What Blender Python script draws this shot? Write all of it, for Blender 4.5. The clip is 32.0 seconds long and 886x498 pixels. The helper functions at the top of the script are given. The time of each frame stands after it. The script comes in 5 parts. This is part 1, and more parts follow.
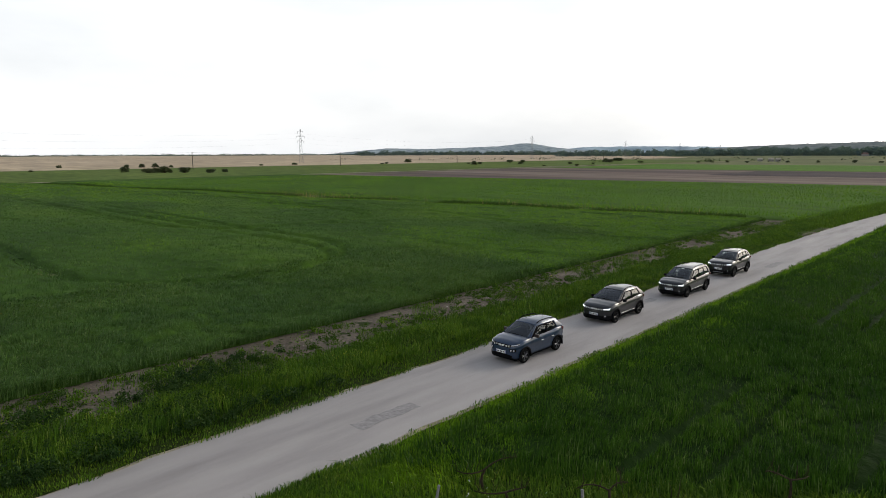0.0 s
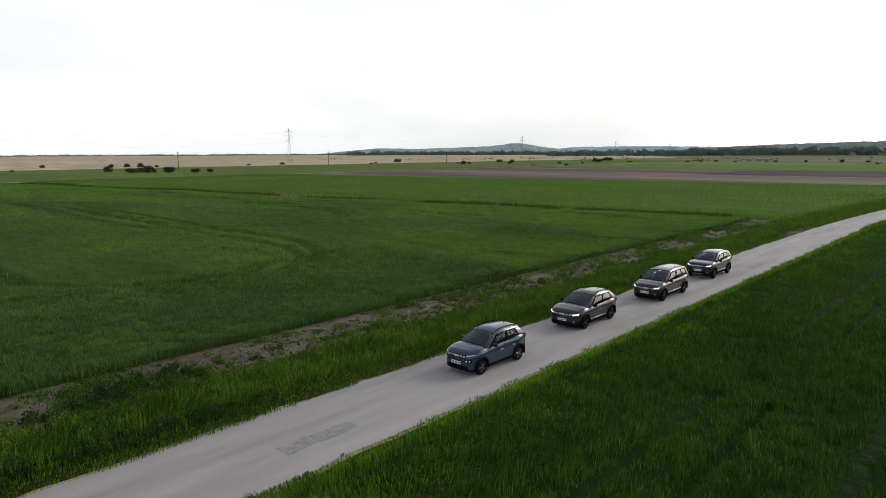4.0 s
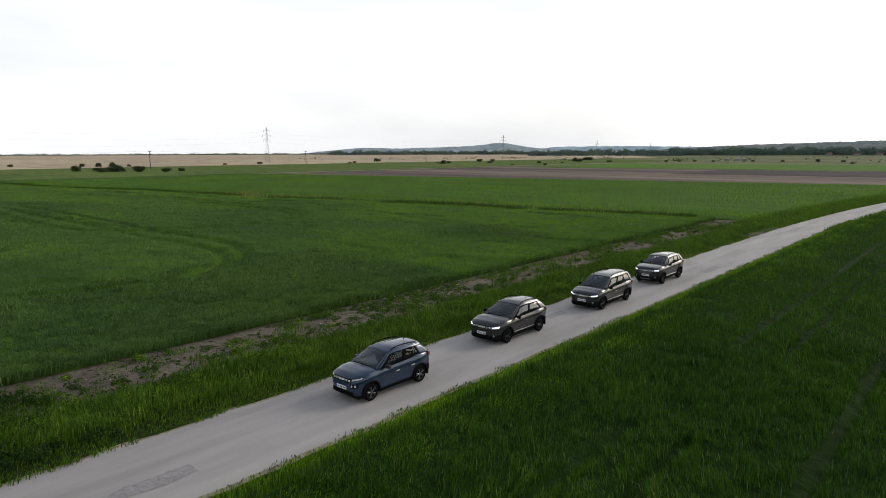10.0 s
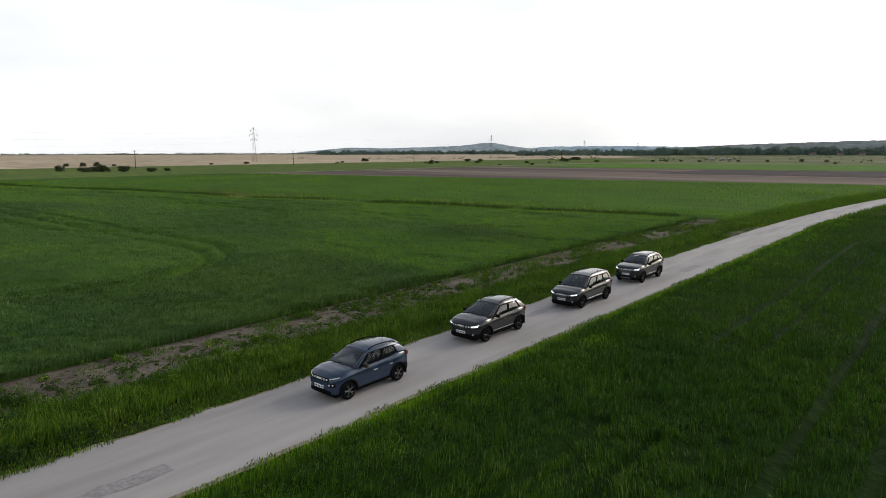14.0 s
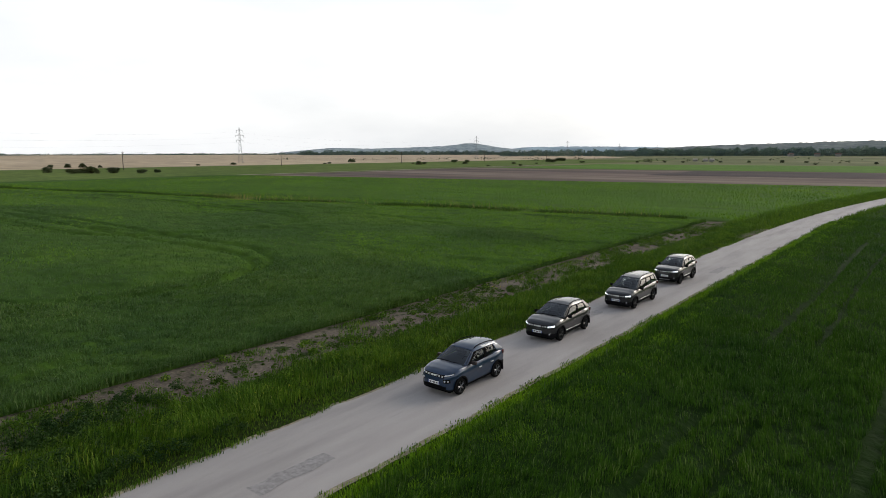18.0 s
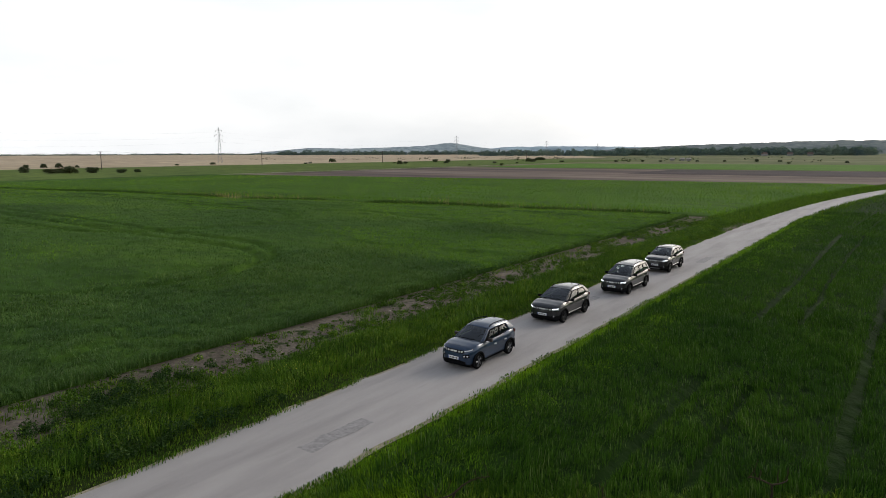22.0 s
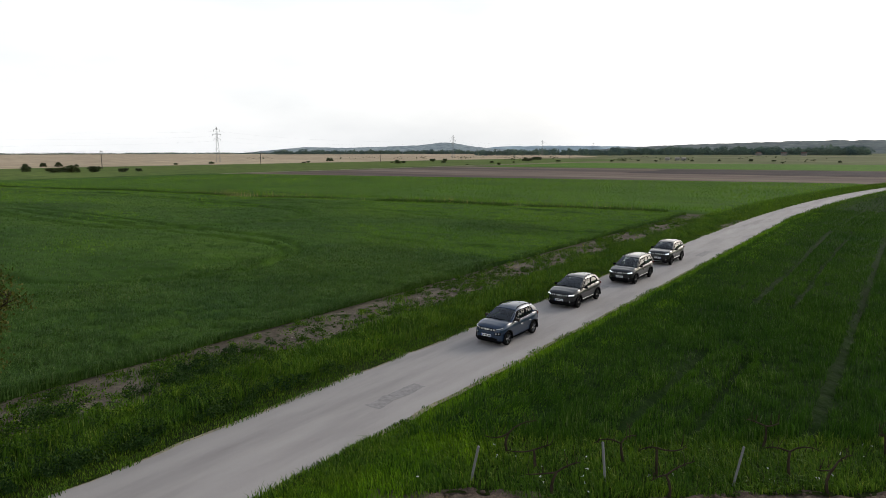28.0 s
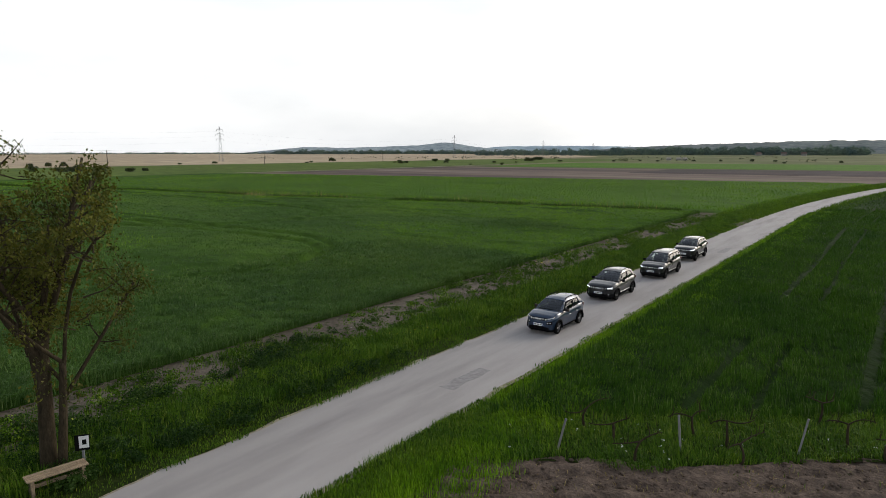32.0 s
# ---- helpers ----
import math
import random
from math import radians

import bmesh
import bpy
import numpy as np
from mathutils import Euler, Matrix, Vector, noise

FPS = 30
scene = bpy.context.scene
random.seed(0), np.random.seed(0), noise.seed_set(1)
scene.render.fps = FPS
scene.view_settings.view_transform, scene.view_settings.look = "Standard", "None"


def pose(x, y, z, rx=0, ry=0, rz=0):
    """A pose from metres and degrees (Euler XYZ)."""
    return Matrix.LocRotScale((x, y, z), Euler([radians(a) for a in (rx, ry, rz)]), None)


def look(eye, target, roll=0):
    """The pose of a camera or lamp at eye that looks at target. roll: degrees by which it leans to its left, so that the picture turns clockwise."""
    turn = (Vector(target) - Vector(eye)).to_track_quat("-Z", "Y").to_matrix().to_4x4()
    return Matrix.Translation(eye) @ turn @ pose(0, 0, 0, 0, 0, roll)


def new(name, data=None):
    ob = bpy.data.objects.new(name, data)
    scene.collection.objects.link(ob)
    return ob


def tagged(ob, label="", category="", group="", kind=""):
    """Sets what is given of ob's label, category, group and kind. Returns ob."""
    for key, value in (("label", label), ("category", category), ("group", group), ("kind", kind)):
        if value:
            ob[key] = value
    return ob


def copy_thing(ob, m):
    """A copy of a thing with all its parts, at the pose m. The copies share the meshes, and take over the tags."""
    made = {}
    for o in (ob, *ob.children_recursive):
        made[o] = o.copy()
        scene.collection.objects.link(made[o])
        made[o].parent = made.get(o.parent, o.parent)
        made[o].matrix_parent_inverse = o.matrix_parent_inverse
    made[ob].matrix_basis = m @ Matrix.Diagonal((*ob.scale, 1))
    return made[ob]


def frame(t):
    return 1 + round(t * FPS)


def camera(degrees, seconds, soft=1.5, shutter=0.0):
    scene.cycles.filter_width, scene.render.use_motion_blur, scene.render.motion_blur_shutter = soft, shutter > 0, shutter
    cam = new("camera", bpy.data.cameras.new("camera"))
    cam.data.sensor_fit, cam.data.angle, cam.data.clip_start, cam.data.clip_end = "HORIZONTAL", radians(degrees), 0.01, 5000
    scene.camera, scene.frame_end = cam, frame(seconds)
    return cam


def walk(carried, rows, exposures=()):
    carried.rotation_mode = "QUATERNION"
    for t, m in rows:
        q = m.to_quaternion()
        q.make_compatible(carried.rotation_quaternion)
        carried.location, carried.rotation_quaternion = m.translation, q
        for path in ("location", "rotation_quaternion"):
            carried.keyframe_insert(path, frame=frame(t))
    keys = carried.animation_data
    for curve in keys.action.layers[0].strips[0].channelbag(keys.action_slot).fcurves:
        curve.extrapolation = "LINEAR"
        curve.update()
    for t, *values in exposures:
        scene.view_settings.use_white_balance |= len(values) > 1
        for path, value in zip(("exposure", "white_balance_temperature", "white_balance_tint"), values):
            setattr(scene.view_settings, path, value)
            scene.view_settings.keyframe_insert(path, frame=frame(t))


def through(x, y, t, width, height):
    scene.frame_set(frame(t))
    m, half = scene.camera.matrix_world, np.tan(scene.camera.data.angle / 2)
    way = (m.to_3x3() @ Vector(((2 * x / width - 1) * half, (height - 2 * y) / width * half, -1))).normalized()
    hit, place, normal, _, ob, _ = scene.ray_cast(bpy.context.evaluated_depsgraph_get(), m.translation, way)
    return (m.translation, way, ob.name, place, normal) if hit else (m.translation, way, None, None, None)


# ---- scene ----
cam = camera(70.57, 32.0, 0.72)
walk(cam, [
    (0, pose(15.69, -21.47, 8.67, 81.28, 0.22, 44.09)),
    (0.5, pose(14.85, -21.80, 8.55, 81.28, 0.22, 43.95)),
    (1, pose(14.03, -22.05, 8.42, 81.27, 0.23, 43.76)),
    (1.5, pose(13.48, -21.97, 8.29, 81.27, 0.23, 43.57)),
    (2, pose(13.22, -21.59, 8.25, 81.28, 0.22, 43.40)),
    (2.5, pose(13.65, -21.13, 8.23, 81.27, 0.24, 43.54)),
    (3, pose(14.26, -20.50, 8.30, 81.27, 0.24, 43.56)),
    (3.5, pose(14.93, -19.71, 8.40, 81.27, 0.24, 43.51)),
    (5.5, pose(15.92, -17.25, 8.49, 81.28, 0.23, 42.31)),
    (6, pose(15.80, -17.04, 8.52, 81.28, 0.25, 42.14)),
    (6.5, pose(15.67, -16.79, 8.50, 81.28, 0.21, 42.11)),
    (7, pose(15.40, -16.58, 8.49, 81.27, 0.21, 42.02)),
    (7.5, pose(15.07, -16.35, 8.45, 81.27, 0.20, 41.86)),
    (8, pose(14.81, -16.08, 8.43, 81.26, 0.20, 41.76)),
    (8.5, pose(14.83, -15.74, 8.39, 81.26, 0.19, 41.82)),
    (9, pose(15.08, -15.32, 8.38, 81.27, 0.18, 41.94)),
    (9.5, pose(15.34, -14.84, 8.30, 81.25, 0.18, 41.87)),
    (10, pose(15.82, -14.43, 8.24, 81.24, 0.17, 41.83)),
    (10.5, pose(16.33, -14.14, 8.19, 81.24, 0.17, 41.79)),
    (11, pose(16.87, -13.95, 8.20, 81.24, 0.15, 41.70)),
    (11.5, pose(17.27, -13.75, 8.17, 81.23, 0.15, 41.59)),
    (12, pose(17.43, -13.67, 8.16, 81.23, 0.14, 41.43)),
    (12.5, pose(17.23, -13.68, 8.13, 81.22, 0.14, 41.16)),
    (13, pose(16.82, -13.80, 8.15, 81.21, 0.14, 40.83)),
    (13.5, pose(16.58, -14.02, 8.19, 81.22, 0.13, 40.82)),
    (14, pose(16.26, -14.32, 8.27, 81.22, 0.14, 40.78)),
    (14.5, pose(15.86, -14.63, 8.32, 81.22, 0.14, 40.66)),
    (16.5, pose(14.34, -16.63, 8.63, 81.23, 0.13, 39.80)),
    (17, pose(14.20, -17.29, 8.70, 81.23, 0.13, 39.63)),
    (17.5, pose(14.13, -17.91, 8.76, 81.24, 0.12, 39.41)),
    (18, pose(14.05, -18.56, 8.81, 81.24, 0.12, 39.14)),
    (18.5, pose(13.97, -19.09, 8.83, 81.24, 0.12, 38.90)),
    (19, pose(13.84, -19.55, 8.79, 81.25, 0.12, 38.58)),
    (19.5, pose(13.64, -19.85, 8.73, 81.25, 0.12, 38.18)),
    (20, pose(13.48, -20.06, 8.68, 81.24, 0.14, 37.74)),
    (20.5, pose(13.60, -20.34, 8.61, 81.24, 0.14, 37.57)),
    (21, pose(13.75, -20.60, 8.59, 81.24, 0.15, 37.44)),
    (21.5, pose(13.87, -20.76, 8.54, 81.23, 0.17, 37.36)),
    (22, pose(14.03, -20.95, 8.51, 81.23, 0.18, 37.26)),
    (22.5, pose(14.21, -21.12, 8.52, 81.22, 0.19, 37.24)),
    (23, pose(14.41, -21.41, 8.59, 81.22, 0.21, 37.25)),
    (23.5, pose(14.92, -21.93, 8.66, 81.22, 0.19, 37.46)),
    (24, pose(15.39, -22.57, 8.79, 81.21, 0.18, 37.54)),
    (24.5, pose(15.81, -23.24, 8.91, 81.21, 0.17, 37.51)),
    (25, pose(16.20, -23.95, 9.03, 81.21, 0.16, 37.42)),
    (25.5, pose(16.54, -24.57, 9.17, 81.20, 0.15, 37.46)),
    (27.5, pose(14.88, -24.40, 8.65, 81.18, 0.12, 36.74)),
    (28, pose(14.65, -24.61, 8.62, 81.17, 0.12, 36.83)),
    (28.5, pose(14.63, -24.96, 8.61, 81.17, 0.11, 37.09)),
    (29, pose(14.73, -25.56, 8.67, 81.17, 0.12, 37.43)),
    (29.5, pose(14.76, -26.12, 8.74, 81.16, 0.12, 37.67)),
    (30, pose(14.77, -26.71, 8.78, 81.16, 0.12, 37.85)),
    (30.5, pose(14.78, -27.28, 8.84, 81.16, 0.11, 37.93)),
    (31, pose(14.69, -27.66, 8.83, 81.16, 0.10, 37.86)),
    (31.5, pose(14.26, -27.68, 8.73, 81.17, 0.09, 37.48)),
    (32, pose(13.52, -27.40, 8.57, 81.17, 0.09, 36.77)),
], exposures=[(0.0, 0.0), (32.0, 0.0)])


# ---- light ----
SUN_AZ = 18  # degrees right of the lane's heading


def sky_world():
    w = bpy.data.worlds.new("overcast_sky")
    scene.world = w
    w.use_nodes = True
    nt = w.node_tree
    nt.nodes.clear()
    out = nt.nodes.new("ShaderNodeOutputWorld")
    bg = nt.nodes.new("ShaderNodeBackground")
    sky = nt.nodes.new("ShaderNodeTexSky")
    sky.sky_type = "NISHITA"
    sky.sun_disc = False
    sky.sun_elevation = radians(24)
    sky.sun_rotation = radians(SUN_AZ)
    sky.air_density, sky.dust_density, sky.ozone_density = 1.0, 5.0, 1.0
    tc = nt.nodes.new("ShaderNodeTexCoord")
    sep = nt.nodes.new("ShaderNodeSeparateXYZ")
    nt.links.new(tc.outputs["Generated"], sep.inputs[0])
    # thin overcast: soft broken cloud sheet over the sky
    mp = nt.nodes.new("ShaderNodeMapping")
    mp.inputs["Scale"].default_value = (1.2, 1.2, 4.0)
    nt.links.new(tc.outputs["Generated"], mp.inputs[0])
    nz = nt.nodes.new("ShaderNodeTexNoise")
    nz.inputs["Scale"].default_value, nz.inputs["Detail"].default_value = 1.6, 6.0
    nt.links.new(mp.outputs[0], nz.inputs["Vector"])
    ramp = nt.nodes.new("ShaderNodeValToRGB")
    ramp.color_ramp.elements[0].position, ramp.color_ramp.elements[0].color = 0.30, (8.7, 9.0, 9.3, 1)
    ramp.color_ramp.elements[1].position, ramp.color_ramp.elements[1].color = 0.75, (13.0, 13.0, 13.0, 1)
    nt.links.new(nz.outputs["Fac"], ramp.inputs[0])
    # the sheet thins out and darkens overhead
    over = nt.nodes.new("ShaderNodeValToRGB")
    over.color_ramp.interpolation = "EASE"
    over.color_ramp.elements[0].position, over.color_ramp.elements[0].color = 0.12, (1, 1, 1, 1)
    over.color_ramp.elements[1].position, over.color_ramp.elements[1].color = 0.75, (0.30, 0.34, 0.40, 1)
    nt.links.new(sep.outputs[2], over.inputs[0])
    thin = nt.nodes.new("ShaderNodeMix")
    thin.data_type, thin.blend_type = "RGBA", "MULTIPLY"
    thin.inputs["Factor"].default_value = 1.0
    nt.links.new(ramp.outputs[0], thin.inputs["A"])
    nt.links.new(over.outputs[0], thin.inputs["B"])
    # veiled sun: the sheet glows round it
    dot = nt.nodes.new("ShaderNodeVectorMath")
    dot.operation = "DOT_PRODUCT"
    nt.links.new(tc.outputs["Generated"], dot.inputs[0])
    dot.inputs[1].default_value = (math.sin(radians(SUN_AZ)) * math.cos(radians(24)), math.cos(radians(SUN_AZ)) * math.cos(radians(24)), math.sin(radians(24)))
    halo = nt.nodes.new("ShaderNodeValToRGB")
    halo.color_ramp.interpolation = "EASE"
    halo.color_ramp.elements[0].position, halo.color_ramp.elements[0].color = 0.62, (1, 1, 1, 1)
    halo.color_ramp.elements[1].position, halo.color_ramp.elements[1].color = 0.98, (1.7, 1.66, 1.58, 1)
    nt.links.new(dot.outputs["Value"], halo.inputs[0])
    lit = nt.nodes.new("ShaderNodeMix")
    lit.data_type, lit.blend_type = "RGBA", "MULTIPLY"
    lit.inputs["Factor"].default_value = 1.0
    nt.links.new(thin.outputs["Result"], lit.inputs["A"])
    nt.links.new(halo.outputs[0], lit.inputs["B"])
    mix = nt.nodes.new("ShaderNodeMix")
    mix.data_type = "RGBA"
    mix.inputs["Factor"].default_value = 0.75
    nt.links.new(sky.outputs[0], mix.inputs["A"])
    nt.links.new(lit.outputs["Result"], mix.inputs["B"])
    nt.links.new(mix.outputs["Result"], bg.inputs["Color"])
    bg.inputs["Strength"].default_value = 0.117
    nt.links.new(bg.outputs[0], out.inputs["Surface"])


sky_world()
sun = new("sun", bpy.data.lights.new("sun", "SUN"))
sun.data.energy, sun.data.angle, sun.data.color = 1.25, radians(20), (1.0, 0.95, 0.87)
sun.matrix_world = look((0, 0, 0), (-math.sin(radians(SUN_AZ)), -math.cos(radians(SUN_AZ)), -math.tan(radians(26))))


# ---- materials ----
def nodes(name):
    m = bpy.data.materials.new(name)
    m.use_nodes = True
    nt = m.node_tree
    return m, nt, nt.nodes["Principled BSDF"]


def node(nt, kind, **kw):
    n = nt.nodes.new(kind)
    for k, v in kw.items():
        n.inputs[k.replace("_", " ")].default_value = v
    return n


def ramp_of(nt, fac, stops):
    r = nt.nodes.new("ShaderNodeValToRGB")
    el = r.color_ramp.elements
    while len(el) < len(stops):
        el.new(0.5)
    for e, (p, c) in zip(el, stops):
        e.position, e.color = p, (*c, 1)
    nt.links.new(fac, r.inputs[0])
    return r.outputs[0]


def mix_of(nt, fac, a, b, mode="MIX"):
    m = nt.nodes.new("ShaderNodeMix")
    m.data_type, m.blend_type = "RGBA", mode
    for key, v in (("Factor", fac), ("A", a), ("B", b)):
        if isinstance(v, (int, float)):
            m.inputs[key].default_value = v
        elif isinstance(v, tuple):
            m.inputs[key].default_value = (*v, 1)
        else:
            nt.links.new(v, m.inputs[key])
    return m.outputs["Result"]


def noise_of(nt, scale, detail=4.0, stretch=(1, 1, 1), rough=0.55):
    g = nt.nodes.new("ShaderNodeNewGeometry")
    mp = nt.nodes.new("ShaderNodeMapping")
    mp.inputs["Scale"].default_value = stretch
    nt.links.new(g.outputs["Position"], mp.inputs[0])
    n = node(nt, "ShaderNodeTexNoise", Scale=scale, Detail=detail, Roughness=rough)
    nt.links.new(mp.outputs[0], n.inputs["Vector"])
    return n.outputs["Fac"]


def bump_of(nt, bsdf, height, strength, dist):
    b = node(nt, "ShaderNodeBump", Strength=strength, Distance=dist)
    nt.links.new(height, b.inputs["Height"])
    nt.links.new(b.outputs[0], bsdf.inputs["Normal"])


def plain(name, colour, rough=0.5, metal=0.0, grain=0.12, scale=30.0, coat=0.0, spec=0.22):
    """A painted, plastic or metal surface with slight unevenness and dust."""
    m, nt, b = nodes(name)
    n = noise_of(nt, scale, 5)
    dark = tuple(c * (1 - grain) for c in colour)
    lite = tuple(min(1, c * (1 + grain) + 0.004) for c in colour)
    nt.links.new(ramp_of(nt, n, [(0.3, dark), (0.7, lite)]), b.inputs["Base Color"])
    b.inputs["Roughness"].default_value, b.inputs["Metallic"].default_value = rough, metal
    b.inputs["Coat Weight"].default_value = coat
    b.inputs["Coat Roughness"].default_value = 0.12
    b.inputs["Coat IOR"].default_value = 1.5
    b.inputs["Specular IOR Level"].default_value = 0.15 if coat else (0.5 if metal else spec)
    return m


def foliage(name, dark, mid, lite, patch=0.25, rough=0.6, through=0.20):
    """Leaves and blades: each its own tint, drifting over patches of the field; lite paints glints on a few."""
    m, nt, b = nodes(name)
    g = nt.nodes.new("ShaderNodeNewGeometry")
    own = ramp_of(nt, g.outputs["Random Per Island"], [(0.0, dark), (0.62, mid), (0.86, mid), (1.0, lite)])
    big = noise_of(nt, patch, 4)
    tint = ramp_of(nt, big, [(0.3, (0.62, 0.72, 0.8)), (0.7, (1.32, 1.22, 0.95))])
    col = mix_of(nt, 1.0, own, tint, "MULTIPLY")
    nt.links.new(col, b.inputs["Base Color"])
    b.inputs["Roughness"].default_value = rough
    b.inputs["Specular IOR Level"].default_value = 0.07
    tr = nt.nodes.new("ShaderNodeBsdfTranslucent")
    nt.links.new(mix_of(nt, 1.0, col, (1.1, 1.25, 0.6), "MULTIPLY"), tr.inputs["Color"])
    ms = node(nt, "ShaderNodeMixShader", Fac=through)
    nt.links.new(b.outputs[0], ms.inputs[1])
    nt.links.new(tr.outputs[0], ms.inputs[2])
    nt.links.new(ms.outputs[0], nt.nodes["Material Output"].inputs["Surface"])
    return m


def land(name, stops, scale, scale2, stretch=(1, 1, 1), bump=0.0, dist=0.1, rough=0.95, spots=None):
    """Earth, crop and meadow sheets: colour drifting at two scales."""
    m, nt, b = nodes(name)
    a = noise_of(nt, scale, 6, stretch)
    c = noise_of(nt, scale2, 5, stretch)
    col = ramp_of(nt, a, stops)
    tint = ramp_of(nt, c, [(0.28, (0.62, 0.64, 0.66)), (0.72, (1.35, 1.32, 1.22))])
    col = mix_of(nt, 1.0, col, tint, "MULTIPLY")
    if spots:
        s = noise_of(nt, spots[0], 5)
        mask = ramp_of(nt, s, [(spots[1], (0, 0, 0)), (spots[1] + 0.08, (1, 1, 1))])
        col = mix_of(nt, mask, col, spots[2])
    nt.links.new(col, b.inputs["Base Color"])
    b.inputs["Roughness"].default_value = rough
    b.inputs["Specular IOR Level"].default_value = 0.05
    if bump:
        bump_of(nt, b, c, bump, dist)
    return m


ROADMAT, nt, b = nodes("pale_asphalt")
fine, coarse = noise_of(nt, 90, 4), noise_of(nt, 0.8, 6, (1, 0.18, 1))
base = ramp_of(nt, coarse, [(0.25, (0.248, 0.228, 0.218)), (0.5, (0.336, 0.310, 0.297)), (0.78, (0.390, 0.362, 0.346))])
speck = ramp_of(nt, fine, [(0.3, (0.86, 0.86, 0.86)), (0.7, (1.1, 1.1, 1.1))])
col = mix_of(nt, 1.0, base, speck, "MULTIPLY")
patchy = noise_of(nt, 0.35, 3, (1.6, 0.35, 1))
col = mix_of(nt, ramp_of(nt, patchy, [(0.66, (0, 0, 0)), (0.70, (0.55, 0.55, 0.55))]), col, (0.200, 0.192, 0.190))
tracks = noise_of(nt, 0.9, 2, (1, 0.012, 1))
col = mix_of(nt, 1.0, col, ramp_of(nt, tracks, [(0.35, (0.93, 0.93, 0.935)), (0.65, (1.04, 1.035, 1.03))]), "MULTIPLY")
nt.links.new(col, b.inputs["Base Color"])
b.inputs["Roughness"].default_value = 0.88
bump_of(nt, b, fine, 0.25, 0.01)

WHEAT = foliage("wheat_blades", (0.017, 0.046, 0.006), (0.047, 0.112, 0.011), (0.140, 0.190, 0.078), 0.16)
WHEATB = foliage("wheat_blades_bluish", (0.042, 0.088, 0.021), (0.080, 0.148, 0.036), (0.138, 0.184, 0.075), 0.09)
WHEATC = foliage("wheat_blades_fresh", (0.076, 0.162, 0.013), (0.134, 0.252, 0.020), (0.205, 0.300, 0.045), 0.05)
GRASS = foliage("verge_grass", (0.032, 0.066, 0.007), (0.086, 0.162, 0.014), (0.200, 0.262, 0.034), 0.6)
RANK = foliage("rank_grass", (0.022, 0.054, 0.005), (0.088, 0.172, 0.014), (0.225, 0.280, 0.050), 0.6)
WEED = foliage("weed_leaves", (0.032, 0.070, 0.010), (0.059, 0.114, 0.012), (0.121, 0.171, 0.029), 0.8)
FRESH = foliage("fresh_grass", (0.056, 0.112, 0.004), (0.150, 0.290, 0.010), (0.280, 0.420, 0.034), 0.6)
# weed colour darkened so that it holds the ditch's shadow side
DITCHLEAF = foliage("shaded_ditch_weeds", (0.020, 0.044, 0.007), (0.040, 0.082, 0.012), (0.090, 0.140, 0.026), 0.3)
DARKWEED = foliage("dark_weed_leaves", (0.014, 0.034, 0.008), (0.032, 0.068, 0.016), (0.080, 0.120, 0.040), 0.4)
STRAW = foliage("dry_reed", (0.200, 0.150, 0.070), (0.310, 0.240, 0.120), (0.420, 0.340, 0.190), 0.5)
TREELEAF = foliage("tree_leaves", (0.052, 0.060, 0.012), (0.100, 0.105, 0.022), (0.180, 0.150, 0.050), 0.5)
FARLEAF = foliage("far_leaves", (0.039, 0.052, 0.026), (0.061, 0.076, 0.039), (0.108, 0.113, 0.061), 0.02)
# bluish and pale: distance haze is mixed into the leaf colour
WOODLEAF = foliage("haze_tinted_wood_leaves", (0.090, 0.132, 0.141), (0.126, 0.171, 0.180), (0.180, 0.225, 0.229), 0.02)
BLOOM = plain("yellow_blossom", (0.55, 0.45, 0.03), 0.7)
WHITEBLOOM = plain("white_blossom", (0.7, 0.7, 0.66), 0.7)
# near-black green: the shade deep between the blades is put into this colour
CROPSHADE = land("crop_shade", [(0.3, (0.007, 0.020, 0.002)), (0.7, (0.013, 0.034, 0.004))], 0.09, 1.6, (1, 1, 1), 0.9, 0.25)
LEAFYCROP = land("leafy_crop_canopy", [(0.3, (0.025, 0.058, 0.010)), (0.5, (0.040, 0.086, 0.012)), (0.7, (0.066, 0.124, 0.013))], 0.045, 0.9, (0.6, 1.4, 1), 0.8, 0.20)
FARCROP = land("far_crop", [(0.3, (0.030, 0.072, 0.006)), (0.7, (0.052, 0.116, 0.007))], 0.02, 0.30, (0.12, 1.0, 1), 1.0, 0.35)
FARCROP2 = land("fresh_green_crop", [(0.3, (0.060, 0.136, 0.016)), (0.7, (0.091, 0.184, 0.020))], 0.02, 0.4, (0.5, 1.5, 1), 0.8, 0.3)
SOIL = land("bare_soil", [(0.3, (0.089, 0.073, 0.058)), (0.7, (0.170, 0.144, 0.120))], 0.5, 7.0, (1, 1, 1), 0.9, 0.06,
            spots=(1.3, 0.56, (0.032, 0.046, 0.014)))
SOILBARE = land("tilled_earth", [(0.3, (0.070, 0.051, 0.042)), (0.7, (0.150, 0.113, 0.092))], 2.2, 11.0, (1, 1, 1), 1.0, 0.08)
PLOUGH = land("ploughed_earth", [(0.36, (0.095, 0.072, 0.068)), (0.5, (0.140, 0.105, 0.092)), (0.68, (0.225, 0.178, 0.15))], 0.022, 0.10, (0.10, 1.6, 1), 0.6, 0.3)
DARKPLOUGH = land("dark_ploughed_earth", [(0.3, (0.053, 0.043, 0.046)), (0.7, (0.086, 0.067, 0.066))], 0.02, 0.15, (0.25, 2.2, 1), 0.6, 0.3)
MEADOW = land("meadow", [(0.3, (0.064, 0.106, 0.017)), (0.7, (0.110, 0.152, 0.034))], 0.015, 0.2, (0.6, 1.4, 1))
